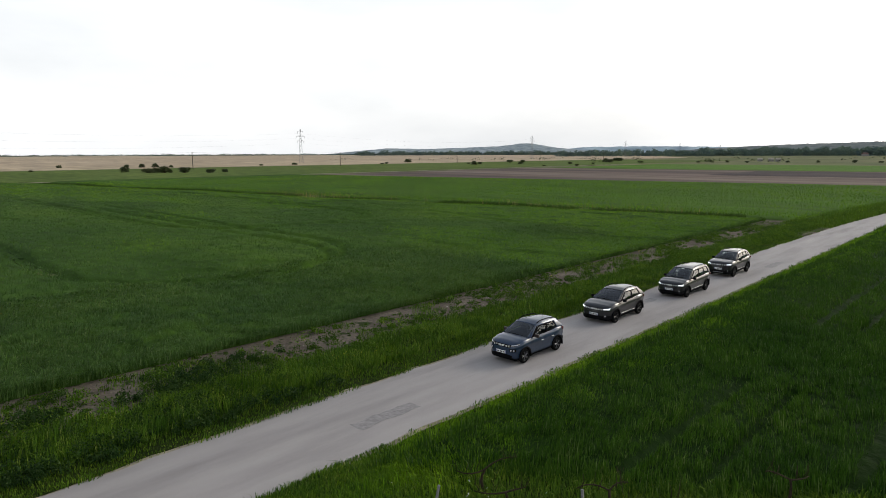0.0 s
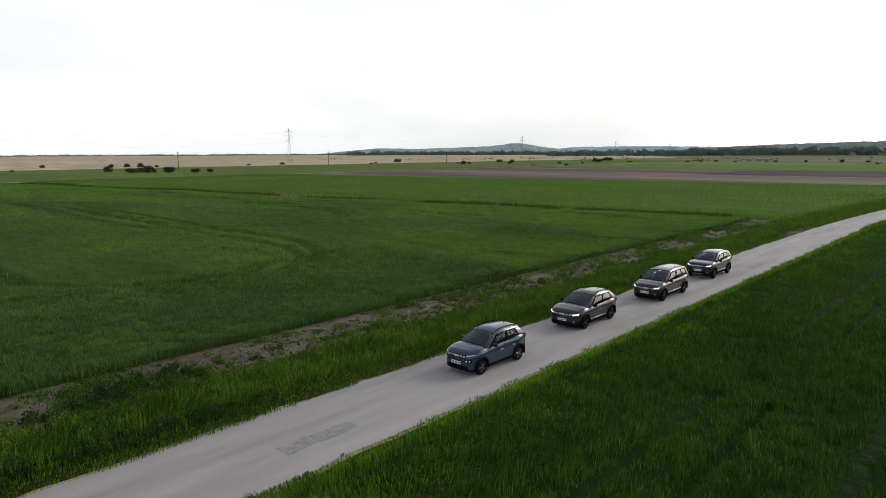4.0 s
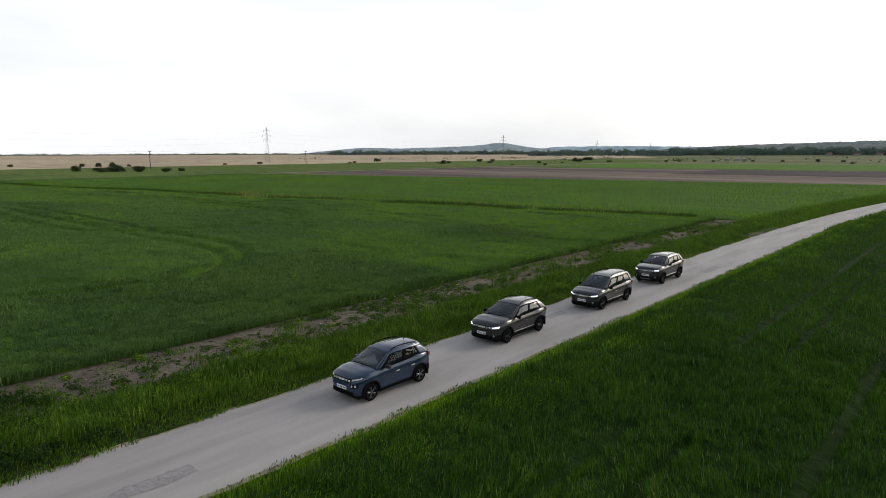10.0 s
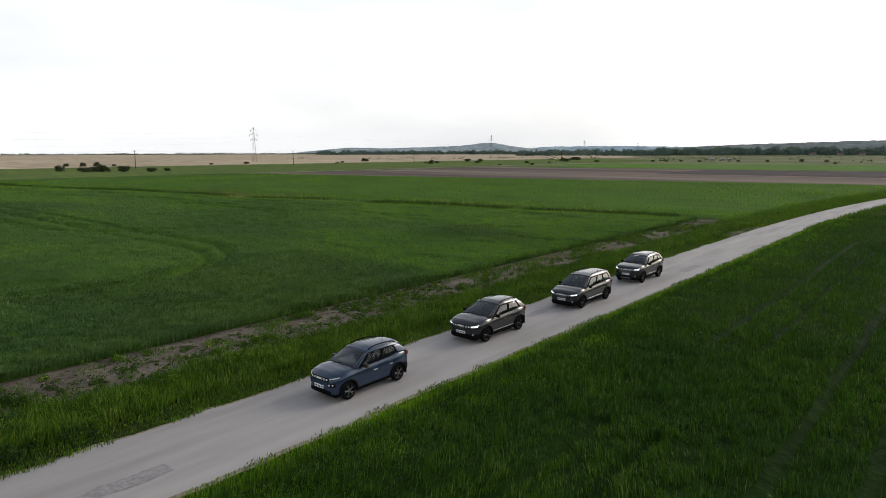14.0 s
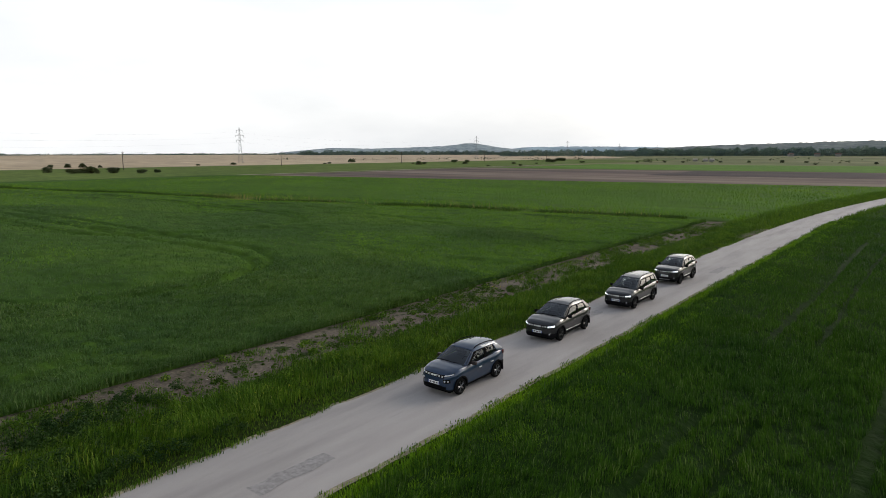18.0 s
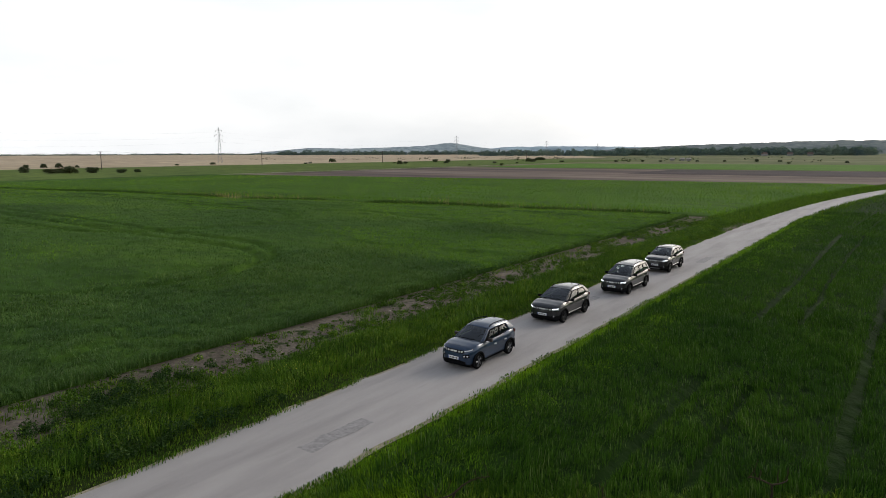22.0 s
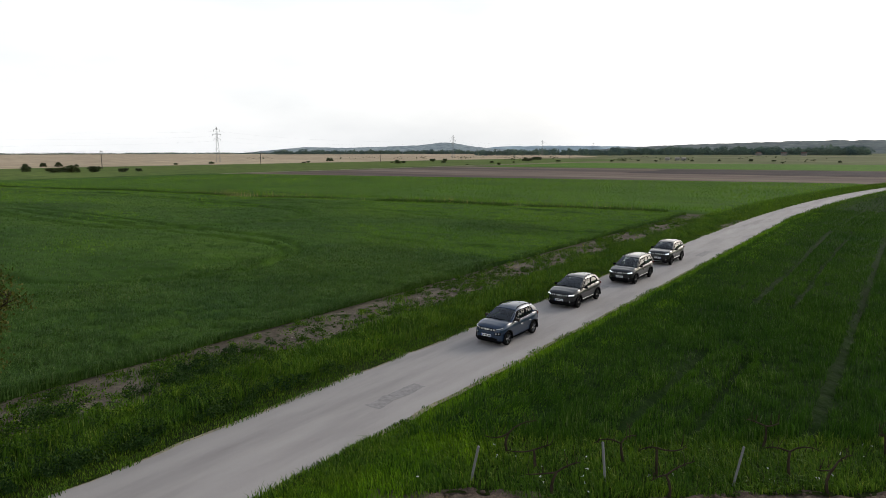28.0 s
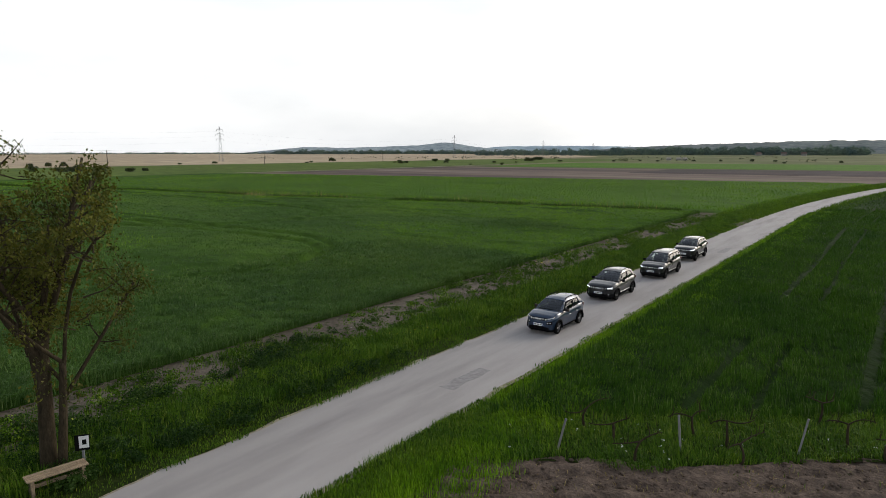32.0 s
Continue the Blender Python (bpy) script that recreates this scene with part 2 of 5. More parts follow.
REEDLAND = land("dry_reed_land", [(0.3, (0.340, 0.269, 0.194)), (0.7, (0.484, 0.385, 0.278))], 0.006, 0.06, (0.5, 1.5, 1))
# earth coloured near black to give the shade at the grass roots
VERGESHADE = land("shaded_verge_earth", [(0.3, (0.013, 0.022, 0.004)), (0.7, (0.026, 0.039, 0.008))], 0.5, 5.0, (1, 1, 1), 0.7, 0.08)
GROUND = land("plain", [(0.3, (0.085, 0.105, 0.045)), (0.5, (0.12, 0.135, 0.06)), (0.7, (0.21, 0.18, 0.11))], 0.006, 0.05)
DUST = land("pale_road_dust", [(0.3, (0.20, 0.175, 0.125)), (0.7, (0.33, 0.295, 0.22))], 0.8, 6.0, (1, 1, 1), 0.6, 0.03)
TRACK = land("dirt_track", [(0.3, (0.210, 0.189, 0.140)), (0.7, (0.308, 0.273, 0.217))], 0.1, 1.0)
# hill colours carry the aerial haze; bluer and paler than bare woodland
HILL = land("haze_tinted_hill", [(0.3, (0.246, 0.294, 0.327)), (0.7, (0.323, 0.372, 0.403))], 0.004, 0.03, (1, 1, 1), 0.6, 20.0)
WOODHILL = land("haze_tinted_ridge", [(0.3, (0.120, 0.142, 0.148)), (0.7, (0.170, 0.195, 0.200))], 0.004, 0.03, (1, 1, 1), 0.6, 20.0)
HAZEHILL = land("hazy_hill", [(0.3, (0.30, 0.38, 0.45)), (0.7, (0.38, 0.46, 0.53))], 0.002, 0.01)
BARK = land("bark", [(0.3, (0.030, 0.024, 0.016)), (0.7, (0.060, 0.047, 0.031))], 6, 25, (1, 1, 0.3), 0.8, 0.03)
TIMBER = land("weathered_timber", [(0.3, (0.204, 0.150, 0.102)), (0.7, (0.336, 0.258, 0.180))], 3, 30, (1, 1, 1), 0.4, 0.01)
PATCHMAT = plain("repair_asphalt", (0.262, 0.246, 0.241), 0.9, 0.0, 0.22, 9)
POLEWOOD = plain("pole_wood", (0.07, 0.055, 0.045), 0.85)
STEEL = plain("galvanised_steel", (0.24, 0.25, 0.26), 0.6, 0.6)
CONCRETE = plain("concrete_post", (0.20, 0.20, 0.195), 0.85)
WIRE = plain("wire", (0.220, 0.220, 0.231), 0.6, 0.3)
STONE = plain("stone", (0.34, 0.31, 0.27), 0.9)
PLASTER = plain("plaster", (0.240, 0.232, 0.220), 0.9)
ROOFTILE = plain("roof_tile", (0.10, 0.065, 0.055), 0.8)

BLUEPAINT = plain("slate_blue_paint", (0.012, 0.030, 0.066), 0.42, 0.35, 0.05, 3, 1.0)
KHAKIPAINT = plain("grey_khaki_paint", (0.0108, 0.0116, 0.0135), 0.42, 0.30, 0.05, 3, 1.0)
GREYPAINT = plain("dark_grey_paint", (0.010, 0.010, 0.0115), 0.42, 0.30, 0.05, 3, 1.0)
CLADDING = plain("black_plastic", (0.005, 0.005, 0.006), 0.65, 0.0, 0.2, 20, 0.0, 0.025)
RUBBER = plain("tyre_rubber", (0.006, 0.006, 0.006), 0.85, 0.0, 0.2, 20, 0.0, 0.02)
ALLOY = plain("alloy", (0.17, 0.17, 0.18), 0.35, 0.85, 0.08, 20)
DARKALLOY = plain("black_alloy", (0.014, 0.014, 0.015), 0.4, 0.4, 0.1, 20)
CHROME = plain("satin_silver", (0.62, 0.63, 0.64), 0.3, 0.8, 0.05, 20)
PLATEWHITE = plain("plate_white", (0.72, 0.72, 0.72), 0.4)
PLATEBLUE = plain("plate_blue", (0.02, 0.06, 0.3), 0.4)
INK = plain("ink", (0.005, 0.005, 0.005), 0.6, 0.0, 0.1, 20, 0.0, 0.02)
SEATCLOTH = plain("seat_cloth", (0.035, 0.035, 0.038), 0.9)
TRIM = plain("white_badge", (0.72, 0.72, 0.70), 0.4)
COPPER = plain("copper_trim", (0.035, 0.025, 0.024), 0.4, 0.3)
TAILRED, nt, b = nodes("red_lens")
b.inputs["Base Color"].default_value, b.inputs["Roughness"].default_value = (0.12, 0.012, 0.012, 1), 0.15
b.inputs["Coat Weight"].default_value = 0.8


def glazing(name, tint, ior):
    """Tinted car glass: dims what lies behind it and mirrors the sky at its own angle."""
    m, nt, b = nodes(name)
    nt.nodes.remove(b)
    clear = node(nt, "ShaderNodeBsdfTransparent", Color=(*tint, 1))
    gloss = node(nt, "ShaderNodeBsdfGlossy", Color=(0.95, 0.97, 1.0, 1), Roughness=0.03)
    fres = node(nt, "ShaderNodeFresnel", IOR=ior)
    ms = nt.nodes.new("ShaderNodeMixShader")
    nt.links.new(fres.outputs[0], ms.inputs[0])
    nt.links.new(clear.outputs[0], ms.inputs[1])
    nt.links.new(gloss.outputs[0], ms.inputs[2])
    nt.links.new(ms.outputs[0], nt.nodes["Material Output"].inputs["Surface"])
    return m


GLASS = glazing("tinted_glass", (0.30, 0.34, 0.34), 1.7)
GREYGLASS = glazing("grey_tinted_glass", (0.62, 0.66, 0.65), 1.38)
LENS, nt, b = nodes("clear_lens")
b.inputs["Base Color"].default_value = (0.55, 0.57, 0.6, 1)
b.inputs["Roughness"].default_value, b.inputs["Metallic"].default_value = 0.12, 0.7
b.inputs["Coat Weight"].default_value = 1.0
LED, nt, b = nodes("daytime_running_light")
b.inputs["Base Color"].default_value = (0.9, 0.92, 1, 1)
b.inputs["Emission Color"].default_value = (0.88, 0.94, 1, 1)
b.inputs["Emission Strength"].default_value = 1.7


# ---- building helpers ----
def link(name, me, material, parent=None, label=""):
    ob = new(name, me)
    if material:
        me.materials.append(material)
    if parent:
        ob.parent = parent
    if label:
        ob["label"] = label
    return ob


def part(name, bm, material, parent=None, label="", smooth=False):
    me = bpy.data.meshes.new(name)
    bmesh.ops.recalc_face_normals(bm, faces=bm.faces)
    bm.to_mesh(me)
    bm.free()
    if smooth:
        me.polygons.foreach_set("use_smooth", [True] * len(me.polygons))
    return link(name, me, material, parent, label)


def thing(name, at, label, category, group="", turn=0.0):
    ob = new(name)
    ob.matrix_basis = pose(*at, 0, 0, turn)
    return tagged(ob, label, category, group)


def big_mesh(name, verts, corners, sizes):
    """A mesh from arrays: points, the corners of all faces in a row, and the number of corners of each face."""
    me = bpy.data.meshes.new(name)
    corners, sizes = np.asarray(corners, np.int32), np.asarray(sizes, np.int32)
    me.vertices.add(len(verts))
    me.vertices.foreach_set("co", np.asarray(verts, np.float32).ravel())
    me.loops.add(len(corners))
    me.loops.foreach_set("vertex_index", corners)
    me.polygons.add(len(sizes))
    me.polygons.foreach_set("loop_start", np.concatenate([[0], np.cumsum(sizes)[:-1]]).astype(np.int32))
    me.update(calc_edges=True)
    return me


rng = np.random.default_rng(7)


def drift(x, y, size, seed=0):
    """Smooth noise from 0 to 1 over the plan, with features of about that size."""
    r = np.random.default_rng(1000 + seed).random((64, 64))
    u, v = np.asarray(x) / size, np.asarray(y) / size
    i, j = np.floor(u).astype(int), np.floor(v).astype(int)
    a, c = u - i, v - j
    a, c = a * a * (3 - 2 * a), c * c * (3 - 2 * c)
    g = lambda p, q: r[p % 64, q % 64]
    return (g(i, j) * (1 - a) + g(i + 1, j) * a) * (1 - c) + (g(i, j + 1) * (1 - a) + g(i + 1, j + 1) * a) * c


def rough(x, y, size, seed=0):
    return 0.55 * drift(x, y, size, seed) + 0.3 * drift(x, y, size / 2.3, seed + 1) + 0.15 * drift(x, y, size / 5.1, seed + 2)


def sheet(name, xs, ys, height, material, skirt=None):
    """A sheet over the grid of xs and ys; height(x, y) gives z. skirt: its outer rim goes down to that z."""
    gx, gy = np.meshgrid(xs, ys, indexing="ij")
    gz = np.broadcast_to(height(gx, gy), gx.shape).copy()
    n, m = gx.shape
    verts = np.stack([gx, gy, gz], -1).reshape(-1, 3)
    idx = np.arange(n * m).reshape(n, m)
    quads = np.stack([idx[:-1, :-1], idx[1:, :-1], idx[1:, 1:], idx[:-1, 1:]], -1).reshape(-1, 4)
    if skirt is not None:
        rim = np.concatenate([idx[:, 0], idx[-1, 1:], idx[-2::-1, -1], idx[0, -2:0:-1]])
        low = verts[rim].copy()
        low[:, 2] = skirt
        k = len(verts) + np.arange(len(rim))
        verts = np.concatenate([verts, low])
        quads = np.concatenate([quads, np.stack([rim, k, np.roll(k, -1), np.roll(rim, -1)], -1)])
    me = big_mesh(name, verts, quads.ravel(), np.full(len(quads), 4))
    me.polygons.foreach_set("use_smooth", [True] * len(me.polygons))
    ob = link(name, me, material)
    ob["kind"] = "structure"
    return ob


def strip_between(name, ys, left, right, z, material, cols=6, crown=0.0):
    """A band along the road between the lines left(y) and right(y)."""
    s = np.linspace(0, 1, cols + 1)
    yy, ss = np.meshgrid(ys, s, indexing="ij")
    x = left(yy) * (1 - ss) + right(yy) * ss
    zz = z + crown * (1 - (2 * ss - 1) ** 2)
    n, m = x.shape
    idx = np.arange(n * m).reshape(n, m)
    quads = np.stack([idx[:-1, :-1], idx[:-1, 1:], idx[1:, 1:], idx[1:, :-1]], -1).reshape(-1, 4)
    me = big_mesh(name, np.stack([x, yy, zz], -1).reshape(-1, 3), quads.ravel(), np.full(len(quads), 4))
    me.polygons.foreach_set("use_smooth", [True] * len(me.polygons))
    ob = link(name, me, material)
    ob["kind"] = "structure"
    return ob


def blades(name, x, y, z, h, w, material, label, category, lean=0.35, bent=True, wind=0.15, heading=2.2):
    """Upright blades, each tapering to a bent tip, as one mesh of kind stuff."""
    n = len(x)
    a = rng.random(n) * 2 * np.pi
    d = heading + 5.0 * (rough(x, y, 2.6, 501) - 0.5) + rng.normal(0, 0.75, n)
    s = np.abs(rng.normal(0, lean, n)) + wind * rng.random(n)
    h = np.broadcast_to(h, n) * (0.7 + 0.6 * rng.random(n))
    w = np.broadcast_to(w, n) * (0.7 + 0.6 * rng.random(n))
    bx, by, ox, oy = np.cos(a) * w / 2, np.sin(a) * w / 2, np.cos(d) * s * h, np.sin(d) * s * h
    z = np.broadcast_to(z, n)
    p = lambda f, side, up: np.stack([x + ox * f + bx * side, y + oy * f + by * side, z + h * up], -1)
    drop = 1 - 0.45 * np.minimum(s, 1)
    if bent:
        v = np.stack([p(0, -1, 0 * h), p(0, 1, 0 * h), p(0.3, 0.8, 0.62 * np.ones(n)), p(0.3, -0.8, 0.62 * np.ones(n)), p(1, 0, drop)], 1)
        k = 5 * np.arange(n)[:, None]
        corners = np.concatenate([k + np.array([[0, 1, 2, 3]]), k + np.array([[3, 2, 4]])], 1).ravel()
        sizes = np.tile([4, 3], n)
    else:
        v = np.stack([p(0, -1, 0 * h), p(0, 1, 0 * h), p(1, 0, drop)], 1)
        corners, sizes = np.arange(3 * n), np.full(n, 3)
    me = big_mesh(name, v.reshape(-1, 3), corners, sizes)
    ob = link(name, me, material)
    return tagged(ob, label, category, "", "stuff")


def scatter(x0, x1, y0, y1, per, keep=None):
    """Random places in a rectangle; keep(x, y) thins them."""
    n = int((x1 - x0) * (y1 - y0) * per)
    x, y = x0 + (x1 - x0) * rng.random(n), y0 + (y1 - y0) * rng.random(n)
    if keep is None:
        return x, y
    k = rng.random(n) < keep(x, y)
    return x[k], y[k]


def leaf_cloud(centres, radii, per, size, flat=0.8):
    """Leaf quads round centres: points, corners and sizes for big_mesh."""
    c = np.repeat(np.asarray(centres, float), per, 0)
    r = np.repeat(np.asarray(radii, float), per)[:, None]
    n = len(c)
    d = rng.normal(size=(n, 3))
    d /= np.linalg.norm(d, axis=1)[:, None]
    d[:, 2] *= flat
    q = c + d * r * (rng.random((n, 1)) ** 0.45)
    u = rng.normal(size=(n, 3))
    u /= np.linalg.norm(u, axis=1)[:, None]
    v = np.cross(u, rng.normal(size=(n, 3)))
    v /= np.linalg.norm(v, axis=1)[:, None]
    s = size * (0.5 + rng.random((n, 1)))
    verts = np.stack([q - u * s, q + v * s * 0.6, q + u * s, q - v * s * 0.6], 1).reshape(-1, 3)
    return verts, np.arange(4 * n), np.full(n, 4)


# ---- the land ----
def bend(y):
    """The road's line leaves the straight beyond 45 m."""
    return 0.0009 * np.maximum(y - 45, 0) ** 2 * (y < 400) + (y >= 400) * 113


def ditch(x):
    """Where the ditch crosses the fields."""
    return 68.5 + 0.19 * np.maximum(x, -220) + 1.1 * np.sin(x / 11.0) + 0.6 * np.sin(x / 4.3)


far_grid = np.concatenate([-np.geomspace(4600, 40, 26), np.geomspace(40, 4600, 26)])
ground = sheet("ground", far_grid, far_grid, lambda x, y: -0.06 + 0 * x, GROUND)
tagged(ground, "flat green plain reaching to the horizon", "ground")

yr = np.concatenate([np.arange(-70, 90, 0.35), np.arange(90, 460, 4)])
edge_l = lambda y: -2.12 + bend(y) + 0.22 * (rough(y * 0, y, 2.2, 3) - 0.5) + 0.20 * (drift(y * 0, y, 0.8, 5) - 0.5)
edge_r = lambda y: 2.04 + bend(y) + 0.14 * (rough(y * 0, y, 2.6, 9) - 0.5) + 0.12 * (drift(y * 0, y, 0.7, 11) - 0.5)
road = strip_between("road", yr, edge_l, edge_r, 0.0, ROADMAT, 8, 0.035)
tagged(road, "narrow pale grey asphalt lane without markings", "road")

for k, (px, py, w, l) in enumerate(((0.55, -8.6, 0.55, 2.6), (-0.7, 12.6, 0.5, 1.6), (0.9, 30.5, 0.6, 3.2))):
    patch = strip_between("asphalt_patch", np.linspace(py - l / 2, py + l / 2, 30), lambda y: px - w / 2 + 0.22 * (rough(y * 0, y, 0.5, 11 + k) - 0.5), lambda y: px + w / 2 + 0.22 * (rough(y * 0, y, 0.5, 15 + k) - 0.5), 0.0365, PATCHMAT, 3, 0.0)
    tagged(patch, "darker repair patch in the pale asphalt", "road patch", "repair patches in the lane")

shoulder = strip_between("road_shoulder", yr, lambda y: edge_r(y) - 0.3, lambda y: edge_r(y) + 0.16 + 0.30 * rough(y * 0, y, 4, 20) ** 2, -0.004, DUST, 3)
tagged(shoulder, "pale dusty gravel edge of the asphalt lane", "road edge")
shoulder_l = strip_between("road_shoulder", yr, lambda y: edge_l(y) - 0.05 - 0.28 * rough(y * 0, y, 3, 24) ** 2, lambda y: edge_l(y) + 0.3, -0.004, DUST, 3)
tagged(shoulder_l, "pale dusty gravel edge of the asphalt lane", "road edge")

verge_l = strip_between("verge_left", np.arange(-60, 300, 0.6), lambda y: bend(y) - 7.2, lambda y: bend(y) - 1.9, -0.012, VERGESHADE, 8, 0.0)
tagged(verge_l, "earth under the verge's rank grass, darkened as shade", "verge")
soil_strip = strip_between("soil_strip", np.arange(-60, 64.5, 0.6), lambda y: -10.6 + 0 * y, lambda y: -6.3 + 0.8 * (rough(y * 0, y, 5, 31) - 0.5), 0.0, SOIL, 8, 0.05)
tagged(soil_strip, "strip of bare grey-brown soil along the crop", "bare soil")
verge_r = strip_between("verge_right", np.arange(-60, 300, 0.6), lambda y: bend(y) + 1.8, lambda y: bend(y) + 4.0, -0.012, VERGESHADE, 4, 0.0)
tagged(verge_r, "earth under the grass beside the crop, darkened as shade", "verge")


def entry_height(x, y):
    return 0.022 + 0.03 * rough(x, y, 1.2, 40)


entry = sheet("field_entry", np.linspace(-9.6, -2.05, 16), np.linspace(50.5, 60.5, 20), entry_height, SOIL)
tagged(entry, "bare trodden earth where a field track meets the lane", "bare soil")

# crop heights, with wheel lines pressed into them
LINES_R = ((8.2, 0.16), (10.0, 0.15), (13.0, 0.20), (14.8, 0.19), (19.6, 0.26), (21.4, 0.26))


def pressed_r(x, y):
    p = 0 * x
    for x0, wd in LINES_R:
        c = x0 + 0.25 * (drift(x * 0, y, 9, int(x0 * 10)) - 0.5)
        gap = 1.0 if x0 > 10 else drift(x * 0, y, 5.0, 77) > 0.45
        p = np.maximum(p, gap * np.exp(-((x - c) / wd) ** 2))
    return p


HAIRPINS = ((-34, 1, 11), (-36, 2, 12.8), (-62, 22, 15), (-63.5, 22.5, 16.8))


def pressed_l(x, y):
    """Wheel lines: hairpin turns with their straights, and slanting crossings."""
    p = 0 * x
    for x0, y0, r in HAIRPINS:
        d = np.hypot(np.maximum(x - x0, 0), (y - y0) * 1.1)
        p = np.maximum(p, 0.95 * np.exp(-((d - r) / 0.42) ** 2) * (x > x0 - 60))
    for yy, seed in ((26, 51), (41, 53)):
        c = yy + 9 * (drift(x, x * 0, 30, seed) - 0.5) - 0.10 * x
        p = np.maximum(p, 0.8 * np.exp(-((y - c) / 0.5) ** 2) * (drift(x, x * 0, 9, seed + 1) > 0.5))
    return p


def crop_l(x, y):
    """Standing crop, lower where wind has laid it in patches with sharp edges."""
    lodge = np.clip((rough(x, y, 9, 61) - 0.5) * 2.4, -0.5, 0.6)
    laid = np.clip((rough(x * 0.7, y * 1.5, 13, 65) - 0.52) * 22, 0, 1)
    return 0.48 + 0.12 * lodge - 0.17 * laid + 0.09 * (drift(x, y, 1.1, 63) - 0.5) - 0.40 * pressed_l(x, y)


def end_r(x):
    """Where the wheat beside the lane gives way to the vineyard's margin."""
    return -11.5 + 0.75 * (np.minimum(x, 30) - 3) + 1.5 * (rough(x, np.asarray(x) * 0.0, 3.0, 731) - 0.5)


def clumps(x, y, seed):
    """Tussocks and gaps in the crop, 0 to 1."""
    return np.clip(1.9 * (0.55 * drift(x, y, 0.46, seed) + 0.45 * drift(x, y, 0.19, seed + 1)) - 0.45, 0, 1)


def crop_r(x, y):
    return np.maximum(0.25 + 0.12 * (rough(x, y, 7, 71) - 0.5) + 0.06 * (drift(x, y, 0.9, 73) - 0.5) - 0.24 * pressed_r(x, y), 0.015)


crop_x = np.concatenate([-np.geomspace(206, 44, 90), -np.arange(43.5, 10.0, -0.33)])
left_crop = sheet("crop_field_left", crop_x, np.linspace(0, 1, 400), lambda x, y: 0 * x, LEAFYCROP, -0.03)
co = np.empty(3 * len(left_crop.data.vertices), np.float32)
left_crop.data.vertices.foreach_get("co", co)
co = co.reshape(-1, 3)
rim = co[:, 2] < -0.01
co[:, 1] = -60 + co[:, 1] * (ditch(co[:, 0]) - 0.5 + 60)
co[:, 2] = np.where(rim, -0.03, crop_l(co[:, 0], co[:, 1]) * np.clip((ditch(co[:, 0]) - co[:, 1]) / 6, 0.12, 1))
left_crop.data.vertices.foreach_set("co", co.ravel())
left_crop.data.update()
tagged(left_crop, "dense dark green young wheat field with pressed wheel lines", "crop field")
# dark strips painted for the shade in the hairpins' wheel lines, over flattened stalks
for x0, y0, r in HAIRPINS:
    a = np.linspace(-math.pi / 2, math.pi / 2, 60)
    back = np.linspace(-58, -0.5, 70)
    line = np.concatenate([np.stack([x0 + back, y0 - r / 1.1 + 0 * back], -1), np.stack([x0 + r * np.cos(a), y0 + r / 1.1 * np.sin(a)], -1), np.stack([x0 + back[::-1], y0 + r / 1.1 + 0 * back], -1)])
    way = np.gradient(line, axis=0)
    way /= np.linalg.norm(way, axis=1)[:, None]
    off = np.stack([-way[:, 1], way[:, 0]], -1) * (0.22 + 0.16 * (drift(line[:, 0], line[:, 1], 1.7, 801) - 0.5))[:, None]
    z = crop_l(line[:, 0], line[:, 1]) + 0.05
    n = len(line)
    v = np.concatenate([np.column_stack([line - off, z]), np.column_stack([line + off, z])])
    q = np.stack([np.arange(n - 1), np.arange(1, n), n + np.arange(1, n), n + np.arange(n - 1)], -1)
    ob = link("wheel_track_shade", big_mesh("wheel_track_shade", v, q.ravel(), np.full(n - 1, 4)), CROPSHADE)
    tagged(ob, "dark strip standing for shade in a pressed wheel line", "wheel track", "wheel lines in the wide field", "structure")
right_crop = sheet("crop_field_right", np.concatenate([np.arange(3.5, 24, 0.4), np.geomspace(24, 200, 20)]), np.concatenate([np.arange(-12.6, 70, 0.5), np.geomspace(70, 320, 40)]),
                   lambda x, y: crop_r(x, y), CROPSHADE, -0.03)
co = np.empty(3 * len(right_crop.data.vertices), np.float32)
right_crop.data.vertices.foreach_get("co", co)
co = co.reshape(-1, 3)
rim = co[:, 2] < -0.01
low = co[:, 1] < 70
co[:, 1] = np.where(low, 70 - (70 - co[:, 1]) * (70 - end_r(co[:, 0])) / 82.6, co[:, 1])
co[:, 2] = np.where(rim, -0.03, crop_r(co[:, 0], co[:, 1]) * np.clip((co[:, 1] - end_r(co[:, 0])) / 1.5, 0.08, 1))
co[:, 0] += bend(co[:, 1])
right_crop.data.vertices.foreach_set("co", co.ravel())
right_crop.data.update()
tagged(right_crop, "young wheat field beside the lane, its sheet coloured as shade", "crop field")

# beyond the ditch
xs2 = np.linspace(-206, -6, 200)


def slanted(name, xs, lo, hi, rows, z, material, label, cat, along=False):
    s = np.linspace(0, 1, rows)
    gx, gs = np.meshgrid(xs, s, indexing="ij")
    gy = lo(gx) * (1 - gs) + hi(gx) * gs
    gx0 = gx
    if along:
        gx = gx + bend(gy) * np.clip((gx + 206) / 200, 0, 1)
    n, m = gx.shape
    idx = np.arange(n * m).reshape(n, m)
    quads = np.stack([idx[:-1, :-1], idx[1:, :-1], idx[1:, 1:], idx[:-1, 1:]], -1).reshape(-1, 4)
    gz = z * np.clip((-6 - gx0) / 4, 0.1, 1) + 0.12 * (rough(gx, gy, 14, 91) - 0.5) * np.clip((-6 - gx0) / 4, 0, 1) if z > 0.3 else z + 0 * gx
    if z > 0.3:
        gz = gz * np.clip(gs * 14, 0.04, 1)
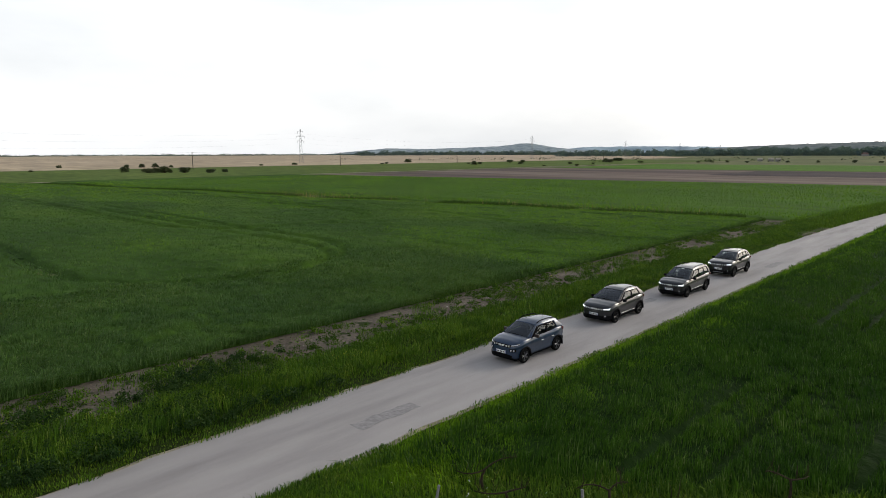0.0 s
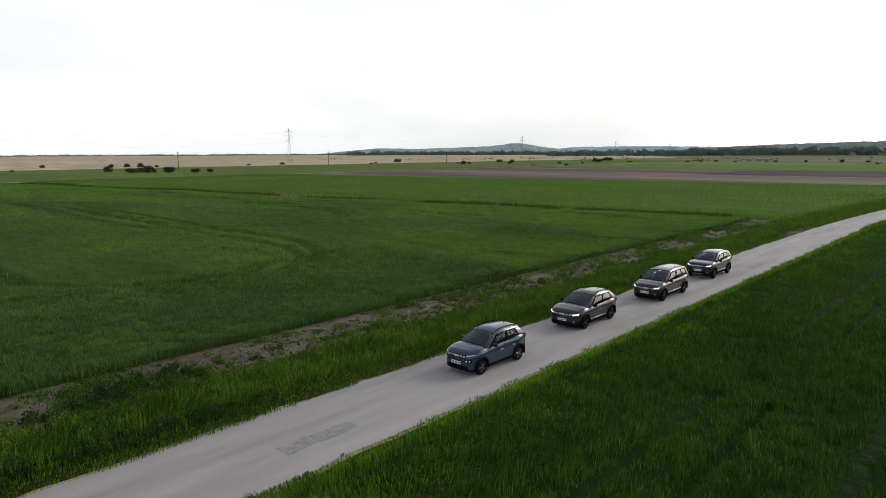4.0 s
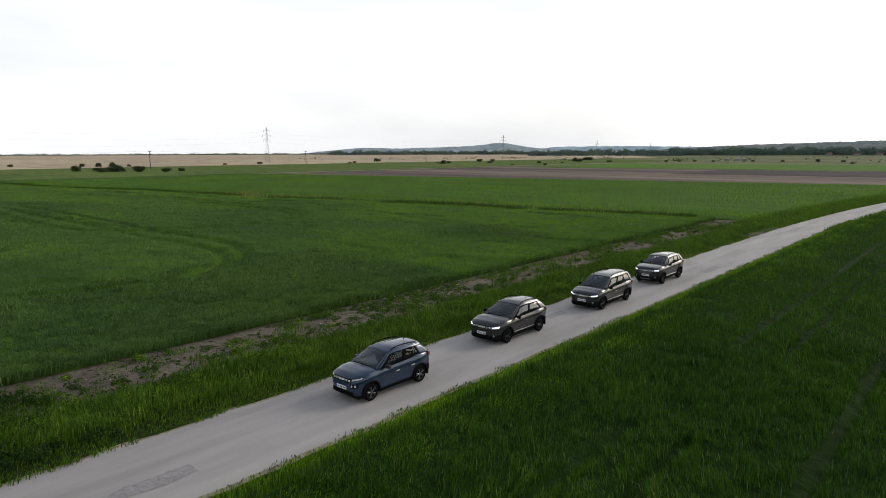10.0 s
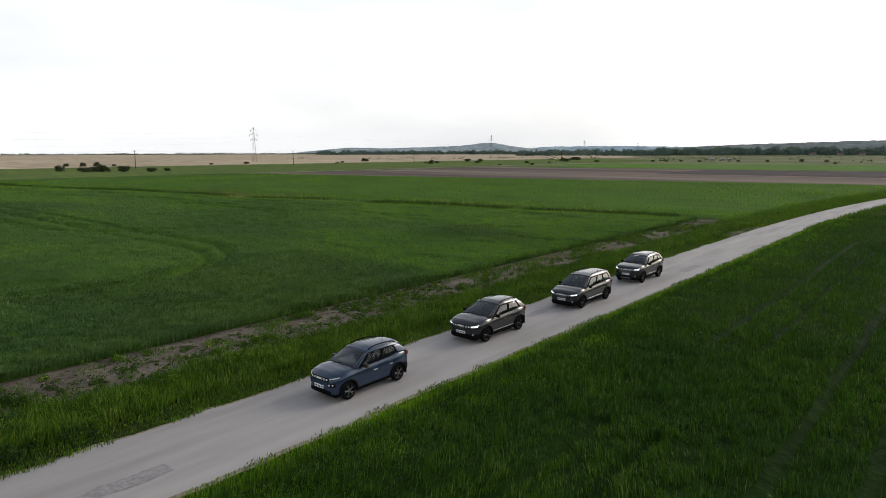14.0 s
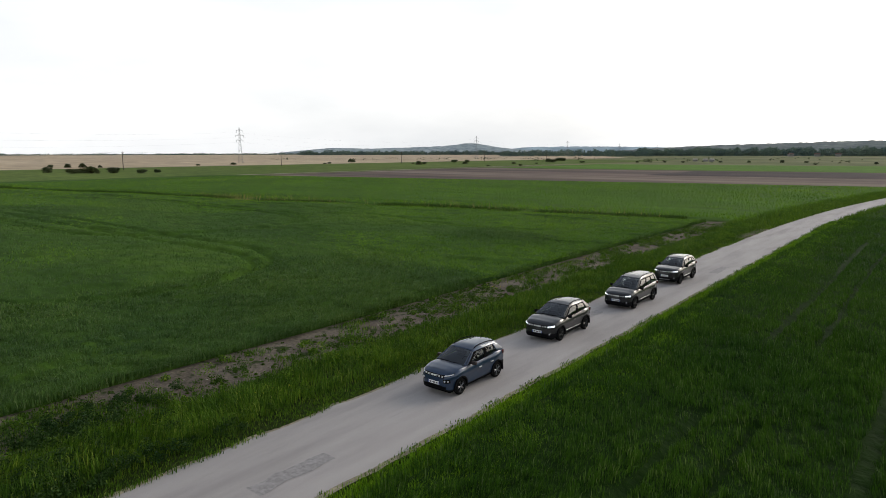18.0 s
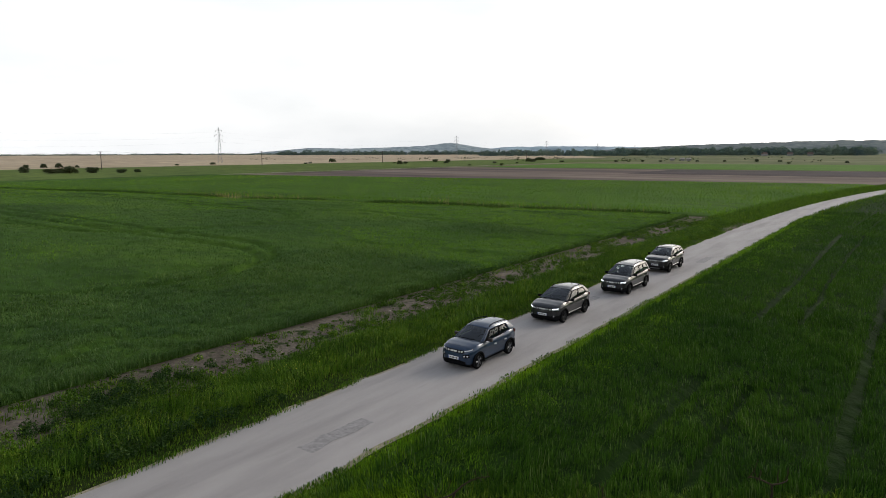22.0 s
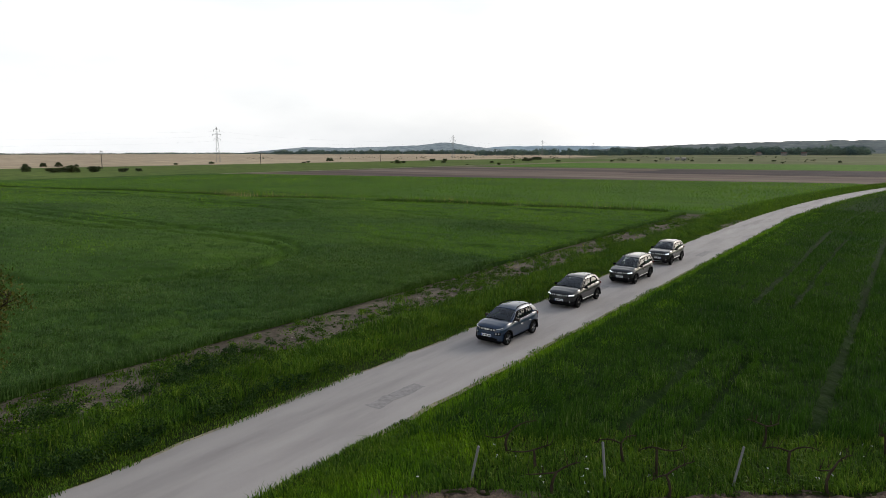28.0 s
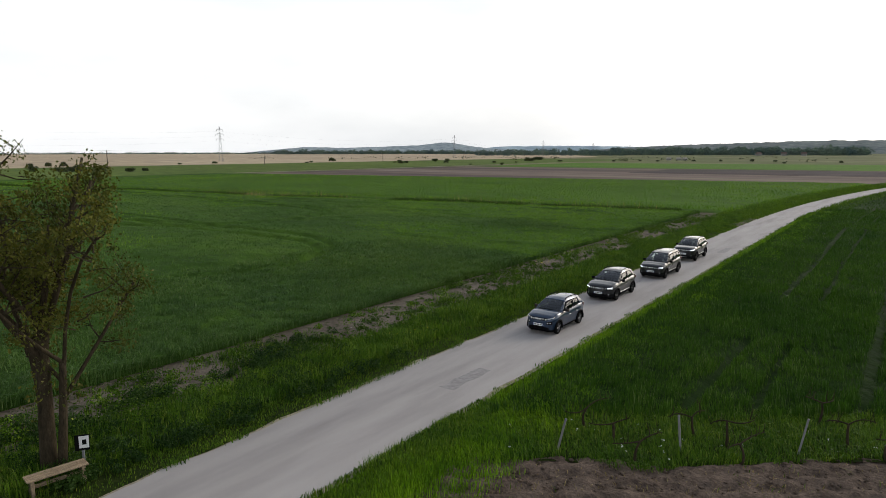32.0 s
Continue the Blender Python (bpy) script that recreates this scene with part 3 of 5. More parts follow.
    me = big_mesh(name, np.stack([gx, gy, gz], -1).reshape(-1, 3), quads.ravel(), np.full(len(quads), 4))
    ob = link(name, me, material)
    ob["kind"] = "structure"
    return tagged(ob, label, cat)


slanted("crop_field_far", xs2, lambda x: ditch(x) + 0.5, lambda x: 168 + 0.24 * x, 60, 0.45, FARCROP, "even green crop field beyond the ditch", "crop field", True)
slanted("ploughed_field", np.linspace(-200, 30, 40), lambda x: 164 + 0.24 * x, lambda x: 296 + 0.1 * x, 30, 0.10, PLOUGH, "brown ploughed field with pale dry bands", "ploughed field")
slanted("dark_ploughed_field", np.linspace(-78, 40, 20), lambda x: 224 + 0.1 * x, lambda x: 286 + 0.1 * x, 16, 0.2, DARKPLOUGH, "dark moist ploughed soil", "ploughed field")
slanted("dirt_track", np.linspace(-211, -206.5, 4), lambda x: -300 + 0 * x, lambda x: 420 + 0 * x, 80, 0.12, TRACK, "pale dirt track along the fields", "track")
slanted("meadow_strip", np.linspace(-372, -211, 12), lambda x: -400 + 0 * x, lambda x: 640 + 0 * x, 60, 0.14, MEADOW, "yellow-green meadow strip", "meadow")
slanted("far_green_field", np.linspace(-190, 260, 20), lambda x: 298 + 0.1 * x, lambda x: 440 + 0.15 * x, 12, 0.16, FARCROP2, "bright green field beyond the ploughed land", "crop field")
slanted("reed_plain", np.linspace(-4500, -373, 30), lambda x: -1500 + 0 * x, lambda x: np.minimum(-1.72 * x + 260, 4500), 40, 0.18, REEDLAND, "wide tan plain of dry reeds", "reed plain")

# ---- crops and grasses, blade by blade ----


def wheat_block(x0, x1, y0, y1, per, width, height, pressed, top, name, material, label, bent=True):
    x, y = scatter(x0, x1, y0, y1, per, lambda a, c: (1 - 0.88 * pressed(a, c)) * (c > end_r(a)) * (0.40 + 0.60 * clumps(a, c, 701) + 0.3 * (c > 16)))
    blades(name, x + bend(y), y, np.maximum(top(x, y) - 0.15, 0.0), height * (0.7 + 0.6 * clumps(x, y, 701)) * (1 - 0.6 * pressed(x, y)), width, material, label, "wheat", 0.22 if y1 < 20 else 0.36, bent)


wheat_block(3.1, 19.5, -12.6, 4, 440, 0.018, 0.36, pressed_r, crop_r, "wheat", WHEAT, "young green wheat standing beside the lane")
wheat_block(3.1, 19.5, 4, 16, 480, 0.025, 0.36, pressed_r, crop_r, "wheat", WHEAT, "young green wheat standing beside the lane")
wheat_block(3.1, 22, 16, 34, 300, 0.038, 0.36, pressed_r, crop_r, "wheat", WHEAT, "young green wheat standing beside the lane", False)
wheat_block(3.1, 30, 34, 80, 150, 0.055, 0.36, pressed_r, crop_r, "wheat", WHEAT, "young green wheat standing beside the lane", False)


wheat_block(3.1, 60, 80, 150, 14, 0.13, 0.36, pressed_r, crop_r, "wheat", WHEAT, "young green wheat on the far side of the bend", False)
wheat_block(30, 60, 34, 80, 34, 0.10, 0.36, pressed_r, crop_r, "wheat", WHEAT, "young green wheat standing beside the lane", False)
wheat_block(3.1, 70, 150, 300, 2, 0.3, 0.36, pressed_r, crop_r, "wheat", WHEAT, "young green wheat on the far side of the bend", False)


def wide_wheat(count, reach):
    """Wheat over the wide field: thinner and broader with the distance from the bare strip."""
    t = np.linspace(0, reach, 4000)
    pdf = (1 + t / 15) ** -1.75
    cdf = np.cumsum(pdf) / pdf.sum()
    t = np.interp(rng.random(count), cdf, t)
    x = -10.0 - t
    y = -26 + (ditch(x) - 1 + 26) * rng.random(count)
    k = rng.random(count) < (1 - 0.9 * pressed_l(x, y)) * (0.3 + 0.7 * clumps(x, y, 711))
    x, y, t = x[k], y[k], t[k]
    near = t < 16
    fresh = rng.random(len(x)) < np.clip((rough(x * 0.5, y, 26, 611) - 0.46) * 7 + (y - 18) / 40, 0, 0.9)
    for sel, bent, leaf, label in ((near & ~fresh, True, WHEATB, "bluish green wheat in the wide field"), (~near & ~fresh, False, WHEATB, "bluish green wheat in the wide field"), (fresh, False, WHEATC, "yellow-green wheat in the wide field")):
        low = np.clip((ditch(x[sel]) - y[sel]) / 6, 0.12, 1)
        blades("wheat", x[sel], y[sel], np.maximum(crop_l(x[sel], y[sel]) * low - 0.14, 0), 0.24 + 0.18 * clumps(x[sel], y[sel], 711), 0.024 * (1 + t[sel] / 14) ** 0.93, leaf, label, "wheat", 1.0, bent)


wide_wheat(800000, 195)

# sparse broad tufts over the far crop
n = 60000
x = -7 - 185 * rng.random(n) ** 1.2
f = rng.random(n)
y = (ditch(x) + 1) * (1 - f) + (166 + 0.24 * x) * f
blades("wheat", x + bend(y) * np.clip((x + 206) / 200, 0, 1), y, 0.36 * np.clip((-6 - x) / 4, 0.1, 1), 0.30, 0.14 + 0.0006 * (y - 60), WHEATC, "green crop standing beyond the ditch", "wheat", 0.34, False)

# wheat's ragged edge towards the bare strip
x, y = scatter(-10.7, -9.85, -30, 64, 200)
blades("wheat", x, y, 0.12, 0.40, 0.022, WHEATB, "tall wheat edge over the bare strip", "wheat", 0.5)

# left verge: mown edge, rank middle, weeds on the bare strip
clump = lambda x, y: 0.25 + 0.75 * np.clip(rough(x, y, 2.0, 81) * 2.2 - 0.5, 0, 1)
x, y = scatter(-4.2, -2.16, -30, 64, 620, clump)
blades("grass", x, y, 0.0, 0.07 + 0.18 * np.clip((-2.6 - x) / 1.2, 0, 1), 0.018, GRASS, "fresh green grass along the asphalt", "grass")
x, y = scatter(-6.1, -3.4, -30, 64, 420, clump)
blades("tall_grass", x, y, 0.0, 0.20 + 0.46 * rough(x, y, 2.2, 83), 0.020, RANK, "tall rank grass on the verge", "grass", 0.42)
x, y = scatter(-9.6, -5.9, -30, 60, 170, lambda a, c: np.clip(rough(a, c, 2.4, 85) * 3.4 - 1.75 + 0.3 * (c < -8) * np.clip(1 - (-5.9 - a) / 4.4, 0, 1), 0, 1))
blades("tall_grass", x, y, 0.0, 0.24, 0.028, GRASS, "loose grass tufts on the bare soil", "grass", 0.5)
x, y = scatter(2.08, 6.0, -30, 74, 700, lambda a, c: (0.3 + 0.7 * (a > 2.32)) * np.clip((6.0 - a) / 2.6, 0, 1))
blades("grass", x, y, 0.0, 0.09 + 0.25 * np.clip((x - 2.2) / 1.8, 0, 1) * (0.6 + 0.8 * rough(x, y, 1.6, 301)), 0.018, FRESH, "bright green grass between lane and wheat", "grass")
# tufts leaning over the asphalt
x, y = scatter(-2.35, -1.98, -30, 60, 160, lambda a, c: drift(a * 0, c, 0.9, 87) > 0.5)
blades("grass", x, y, 0.0, 0.17, 0.022, RANK, "grass tufts creeping over the asphalt edge", "grass", 0.6)
x, y = scatter(1.92, 2.3, -30, 70, 120, lambda a, c: drift(a * 0, c, 1.1, 89) > 0.56)
blades("grass", x, y, 0.0, 0.10, 0.022, GRASS, "grass tufts creeping over the asphalt edge", "grass", 0.6)
# bend and far verges
for a0, a1, lab in ((-8, -2.1, "rank grass on the far verge"), (1.9, 5.5, "grass beside the far lane")):
    x, y = scatter(a0, a1, 60, 180, 40)
    blades("tall_grass", x + bend(y), y, 0.0, 0.3 + 0.25 * rough(x, y, 5, 87), 0.06, GRASS, lab, "grass", 0.35, False)

# weeds: leafy clumps on the bare strip
wx, wy = scatter(-9.9, -5.7, -30, 62, 12.0, lambda a, c: np.clip(rough(a, c, 3.4, 95) * 3.2 - 1.3 + 0.25 * (c < -8), 0, 1))
wr = 0.07 + 0.30 * rng.random(len(wx)) ** 2.5
link("weeds", big_mesh("weeds", *leaf_cloud(np.stack([wx, wy, wr * 0.45], -1), wr, 64, 0.034, 0.6)), WEED)
tagged(bpy.data.objects["weeds"], "low leafy weeds scattered over bare soil", "weeds", "", "stuff")
wx, wy = scatter(-7.2, -3.0, -30, 60, 0.9)
wr = 0.10 + 0.22 * rng.random(len(wx)) ** 2
herbs = link("herbs", big_mesh("herbs", *leaf_cloud(np.stack([wx, wy, wr * 0.9 + 0.1], -1), wr, 90, 0.030, 0.7)), WEED)
tagged(herbs, "broad-leaved herbs among the verge grass", "weeds", "", "stuff")
wx, wy = scatter(-9.6, -5.0, -30, 60, 1.5, lambda a, c: np.clip(rough(a, c, 6, 195) * 3 - 1.1 + 0.3 * (c < 0), 0, 1))
wr = 0.22 + 0.30 * rng.random(len(wx)) ** 2
tall = link("tall_weeds", big_mesh("tall_weeds", *leaf_cloud(np.stack([wx, wy, wr * 0.6], -1), wr, 150, 0.036, 0.75)), RANK)
tagged(tall, "knee-high leafy weeds on the bare strip", "weeds", "", "stuff")
wx, wy = scatter(-9.0, -2.9, -30, -6, 8.0, lambda a, c: np.clip(rough(a, c, 3.0, 205) * 3.4 - 1.3, 0, 1) * np.clip((-6 - c) / 5, 0, 1))
wr = 0.16 + 0.26 * rng.random(len(wx)) ** 2
dark = link("dark_weeds", big_mesh("dark_weeds", *leaf_cloud(np.stack([wx, wy, wr * 0.7], -1), wr, 150, 0.034, 0.8)), DARKWEED)
tagged(dark, "dark bluish leafy weeds in the rank verge", "weeds", "", "stuff")
# yellow blossom
bx, by = [], []
for cx, cy in ((-4.6, -6.5), (-8.3, 26), (-7.8, 13)):
    bx.append(cx + rng.normal(0, 0.4, 12))
    by.append(cy + rng.normal(0, 0.4, 12))
bx, by = np.concatenate(bx), np.concatenate(by)
bl = link("yellow_flowers", big_mesh("yellow_flowers", *leaf_cloud(np.stack([bx, by, 0.4 + 0.25 * rng.random(len(bx))], -1), 0.03 + 0 * bx, 2, 0.022)), BLOOM)
tagged(bl, "small yellow blossoms in the verge", "flowers", "", "stuff")

# stones on the bare strip
sx, sy = scatter(-9.4, -6.2, -28, 60, 1.6)
sr = 0.02 + 0.05 * rng.random(len(sx)) ** 3
ico = np.array([(1, 0, 0), (-1, 0, 0), (0, 1, 0), (0, -1, 0), (0, 0, 0.6), (0, 0, -0.6)], float)
tri = np.array([(0, 2, 4), (2, 1, 4), (1, 3, 4), (3, 0, 4), (2, 0, 5), (1, 2, 5), (3, 1, 5), (0, 3, 5)])
sv = np.stack([sx, sy, sr * 0.3 + 0.03], -1)[:, None] + ico[None] * sr[:, None, None] * (0.6 + 0.8 * rng.random((len(sx), 6, 1)))
st = (tri[None] + 6 * np.arange(len(sx))[:, None, None]).ravel()
stones = link("pebbles", big_mesh("pebbles", sv.reshape(-1, 3), st, np.full(len(st) // 3, 3)), STONE)
tagged(stones, "loose pale pebbles and clods on bare soil", "pebbles", "", "stuff")

# the ditch: a band of rank weeds and dry reeds across the fields
n = 26000
x = -200 * rng.random(n) ** 1.1 - 13.0
x = x[drift(x, 0 * x, 7.0, 401) > 0.3]
n = len(x)
y = ditch(x) + rng.normal(0, 1.3, n)
blades("ditch_grass", x, y, 0.0, 0.34 + 0.34 * rough(x, y, 6, 97), 0.07, DITCHLEAF, "tall rank weeds along the field ditch", "grass", 0.3, False)
n = 520
x = np.concatenate([-88 + rng.normal(0, 9, n // 2), -30 + rng.normal(0, 26, n // 2)])
x = x[x < -16]
n = len(x)
y = ditch(x) + rng.normal(0, 0.9, n)
blades("dry_reeds", x, y, 0.0, 1.3, 0.045, STRAW, "pale dry reeds standing in the ditch", "reeds", 0.15, False)


# ---- poles, pylons and wires ----
def bar(bm, a, b, r, sides=4):
    """A straight bar from a to b."""
    a, b = Vector(a), Vector(b)
    q = (b - a).to_track_quat("Z", "Y").to_matrix().to_4x4()
    bmesh.ops.create_cone(bm, cap_ends=True, segments=sides, radius1=r, radius2=r, depth=(b - a).length,
                          matrix=Matrix.Translation((a + b) / 2) @ q)


def box(bm, size, at, rot=(0, 0, 0)):
    bmesh.ops.create_cube(bm, size=1, matrix=pose(*at, *rot) @ Matrix.Diagonal((*size, 1)))


def bevel(bm, r, n=2):
    bmesh.ops.bevel(bm, geom=list(bm.edges), offset=r, segments=n, affect="EDGES", profile=0.7)


def make_pylon():
    p = thing("power_pylon", (0, 0, 0), "tall grey lattice steel pylon with three pairs of arms", "pylon", "pylons of the power line")
    half = lambda z: 1.45 * (1 - z / 30) ** 1.2 + 0.28
    levels = [0, 5, 9.5, 13.5, 17, 20, 23, 26, 30]
    for sx, sy in ((1, 1), (1, -1), (-1, 1), (-1, -1)):
        bm = bmesh.new()
        for z0, z1 in zip(levels, levels[1:]):
            bar(bm, (sx * half(z0), sy * half(z0), z0), (sx * half(z1), sy * half(z1), z1), 0.055)
        part("leg", bm, STEEL, p)
    for z0, z1 in zip(levels, levels[1:]):
        bm = bmesh.new()
        a, b = half(z0), half(z1)
        for s in (1, -1):
            bar(bm, (-a, s * a, z0), (b, s * b, z1), 0.034)
            bar(bm, (a, s * a, z0), (-b, s * b, z1), 0.034)
            bar(bm, (s * a, -a, z0), (s * b, b, z1), 0.034)
            bar(bm, (s * a, a, z0), (s * b, -b, z1), 0.034)
        part("brace", bm, STEEL, p)
    for z, reach in ((19.5, 2.7), (23.5, 3.4), (27.5, 2.4)):
        for s in (1, -1):
            bm = bmesh.new()
            bar(bm, (0, 0.3, z), (s * reach, 0, z), 0.07)
            bar(bm, (0, -0.3, z), (s * reach, 0, z), 0.07)
            bar(bm, (0, 0, z + 1.3), (s * reach, 0, z), 0.06)
            arm = part("arm", bm, STEEL, p)
            bm = bmesh.new()
            bar(bm, (s * reach, 0, z), (s * reach, 0, z - 1.5), 0.1, 6)
            part("insulator", bm, INK, arm)
    return p


pylon = make_pylon()
PYLONS = ((-462, 292, 68), (-474, 650, 60), (-560, 1060, 55), (-640, 1480, 50), (-720, 1950, 50), (-320, -150, 75))
pylon.matrix_basis = pose(*PYLONS[0][:2], 0, 0, 0, PYLONS[0][2])
for px, py, turn in PYLONS[1:]:
    copy_thing(pylon, pose(px, py, 0, 0, 0, turn))


def make_pole():
    p = thing("utility_pole", (0, 0, 0), "dark wooden utility pole with a crossarm", "utility pole", "poles along the dirt track")
    bm = bmesh.new()
    bmesh.ops.create_cone(bm, cap_ends=True, segments=8, radius1=0.2, radius2=0.14, depth=9.6, matrix=Matrix.Translation((0, 0, 4.8)))
    part("pole", bm, POLEWOOD, p)
    bm = bmesh.new()
    box(bm, (2.4, 0.16, 0.16), (0, 0.18, 9.2))
    part("crossarm", bm, POLEWOOD, p)
    for x in (-1.1, 0.0, 1.1):
        bm = bmesh.new()
        bmesh.ops.create_cone(bm, cap_ends=True, segments=8, radius1=0.07, radius2=0.05, depth=0.3, matrix=Matrix.Translation((x, 0.18, 9.42)))
        part("insulator", bm, CONCRETE, p)
    return p


POLES = [(-326 - 0.15 * (y - 130) if y < 250 else -344 + 0.02 * y, y) for y in range(-206, 800, 113)]
pole = make_pole()
pole.matrix_basis = pose(*POLES[0], 0)
for px, py in POLES[1:]:
    copy_thing(pole, pose(px, py, 0, 0, 0, rng.normal(4, 2)))


def wire(points, sag, name, r=0.014):
    c = bpy.data.curves.new(name, "CURVE")
    c.dimensions, c.bevel_depth, c.bevel_resolution = "3D", r, 0
    for a, b in zip(points, points[1:]):
        s = c.splines.new("POLY")
        s.points.add(10)
        for k in range(11):
            f = k / 10
            q = Vector(a).lerp(Vector(b), f)
            s.points[k].co = (q.x, q.y, q.z - sag * 4 * f * (1 - f), 1)
    ob = new(name, c)
    c.materials.append(WIRE)
    return tagged(ob, "thin dark overhead wire between poles", "wire", "overhead wires")


for off in (-1.1, 0.0, 1.1):
    wire([(px + off, py + 0.18, 9.56) for px, py in POLES], 1.2, "overhead_wire", 0.008)
for off, z in ((-2.7, 18.0), (2.7, 18.0), (-3.4, 22.0), (3.4, 22.0), (-2.4, 26.0), (2.4, 26.0)):
    wire([(px + off * math.cos(radians(t)), py + off * math.sin(radians(t)), z) for px, py, t in (PYLONS[-1], *PYLONS[:-1])], 6.0, "power_line", 0.006)


# ---- bushes, woods and hills ----
def make_bush(size, leaves, seed):
    b = thing("bush", (0, 0, 0), "dark rounded hedge bush standing alone in the meadow", "bush", "bushes on the plain")
    bm = bmesh.new()
    for k in range(5):
        a = k * 1.26 + seed
        bar(bm, (0, 0, 0), (0.5 * size * math.cos(a), 0.5 * size * math.sin(a), 0.75 * size), 0.05 * size, 5)
    part("stems", bm, BARK, b)
    cs = [(size * 0.55 * math.cos(a), size * 0.55 * math.sin(a), size * (0.55 + 0.3 * math.sin(2.3 * a + seed))) for a in np.arange(0, 6.2, 0.7)]
    cs.append((0, 0, size * 0.85))
    v = leaf_cloud(cs, [size * 0.42] * len(cs), leaves, 0.11 * size, 0.85)
    link("crown", big_mesh("crown", *v), FARLEAF, b)
    return b


BUSHES = ((-412, 128, 1.1), (-405, 135, 1.3), (-396, 140, 1.5), (-389, 147, 1.0), (-406, 249, 1.4), (-398, 216, 0.9), (-436, 96, 1.2), (-292, 329, 1.6), (-345, 60, 0.8),
          (-300, 345, 1.2), (-318, 352, 1.0), (-282, 372, 1.4), (-330, 420, 1.8), (-322, 428, 1.5), (-250, 392, 1.3), (-236, 402, 1.1), (-205, 330, 0.9), (-222, 318, 0.7),
          (-196, 500, 1.6), (-180, 520, 1.4), (-163, 515, 1.8), (-140, 540, 1.7), (-120, 548, 1.5), (-96, 552, 1.9), (-80, 560, 1.6), (-260, 470, 2.0), (-270, 480, 2.2), (-232, 470, 1.7),
          (-60, 470, 1.2), (-30, 520, 1.5), (-350, 395, 1.6), (-362, 300, 0.9), (-380, 320, 1.0), (-420, 380, 2.0), (-430, 392, 1.7), (-300, 560, 2.4), (-310, 570, 2.0),
          (-282, 92, 1.9), (-276, 97, 2.4), (-271, 104, 1.8), (-288, 99, 2.1), (-262, 112, 1.5), (-266, 121, 1.1), (-300, 88, 1.6))
kinds = [make_bush(2.0, 60, s) for s in range(3)]
for i, (px, py, s) in enumerate(BUSHES):
    s *= 0.6 if px > -240 and py > 380 else 0.85
    if i < 3:
        kinds[i].matrix_basis = pose(px, py, 0) @ Matrix.Scale(s, 4)
    else:
        c = copy_thing(kinds[i % 3], pose(px, py, 0, 0, 0, 47 * i))
        c.scale = (s * (0.8 + 0.5 * ((i * 37) % 10) / 10), s * 0.9, s * (0.55 + 0.35 * ((i * 53) % 10) / 10))


def wood(name, az0, az1, dist, depth, count, tall, label):
    """A far wood, tree by tree, between two bearings (degrees right of the lane's heading)."""
    az = az0 + (az1 - az0) * rng.random(count)
    if tall < 5:
        knots = az0 + (az1 - az0) * rng.random(14)
        az = knots[rng.integers(0, 14, count)] + rng.normal(0, 0.45, count)
    az = np.radians(az)
    d = dist + depth * rng.random(count)
    h = tall * (0.30 + 0.75 * rough(np.degrees(az) * 10, d * 0, 5, 7) + 0.55 * rng.random(count) ** 3)
    cx, cy = 15 + d * np.sin(az), -18 + d * np.cos(az)
    cs, rs = [], []
    for k in range(3):
        cs.append(np.stack([cx + rng.normal(0, 0.2 if tall > 5 else 1.2, count) * h, cy, h * (0.18 + 0.25 * k)], -1))
        rs.append(h * (0.40 - 0.08 * k))
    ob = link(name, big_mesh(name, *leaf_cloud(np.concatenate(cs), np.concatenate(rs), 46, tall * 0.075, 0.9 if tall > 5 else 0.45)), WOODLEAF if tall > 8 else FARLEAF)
    return tagged(ob, label, "woods", "", "stuff")


wood("far_wood", -22, -3, 1500, 500, 800, 19, "dark wood along the horizon")
wood("far_wood", -52, -33.5, 2300, 400, 600, 17, "dark wood along the horizon")
wood("far_wood", -34, -21, 1350, 600, 330, 15, "scattered trees along the horizon")
wood("far_wood", -84, -50, 3000, 400, 1300, 8.5, "thin line of trees on the far plain")
wood("far_hedge", -33, -6, 560, 420, 50, 3.0, "scattered hedges beyond the fields")
wood("far_hedge", -54, -33, 720, 260, 55, 2.6, "brown scrub on the reed plain")


def ridge(name, pts, dist, depth, material, label):
    """A range of hills: pts are bearings (degrees) and heights (metres), smoothed into a rounded back."""
    az = np.linspace(pts[0][0], pts[-1][0], 160)
    h = np.interp(az, [p[0] for p in pts], [p[1] for p in pts])
    h = np.convolve(np.pad(h, 4, "edge"), np.ones(9) / 9, "valid")
    h = h * (0.94 + 0.10 * rough(az * 10, az * 0, 4, 33)) + 1.2 * rng.random(160)
    rows = []
    for s in np.linspace(0, 1, 9):
        d = dist + depth * s
        rows.append(np.stack([d * np.sin(np.radians(az)), d * np.cos(np.radians(az)), h * np.sin(np.pi * s) ** 0.8 - 0.5], -1))
    v = np.stack(rows)
    idx = np.arange(9 * 160).reshape(9, 160)
    q = np.stack([idx[:-1, :-1], idx[:-1, 1:], idx[1:, 1:], idx[1:, :-1]], -1).reshape(-1, 4)
    me = big_mesh(name, v.reshape(-1, 3), q.ravel(), np.full(len(q), 4))
    me.polygons.foreach_set("use_smooth", [True] * len(me.polygons))
    ob = link(name, me, material)
    ob["kind"] = "structure"
    return tagged(ob, label, "hills")


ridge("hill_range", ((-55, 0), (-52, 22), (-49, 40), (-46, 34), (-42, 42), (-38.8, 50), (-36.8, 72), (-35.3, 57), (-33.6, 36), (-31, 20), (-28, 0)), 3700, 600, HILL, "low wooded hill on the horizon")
ridge("hill_range", ((-36, 0), (-32, 44), (-27, 48), (-22, 44), (-15, 30), (-8, 0)), 4200, 300, HAZEHILL, "pale distant hills with haze in their colour")
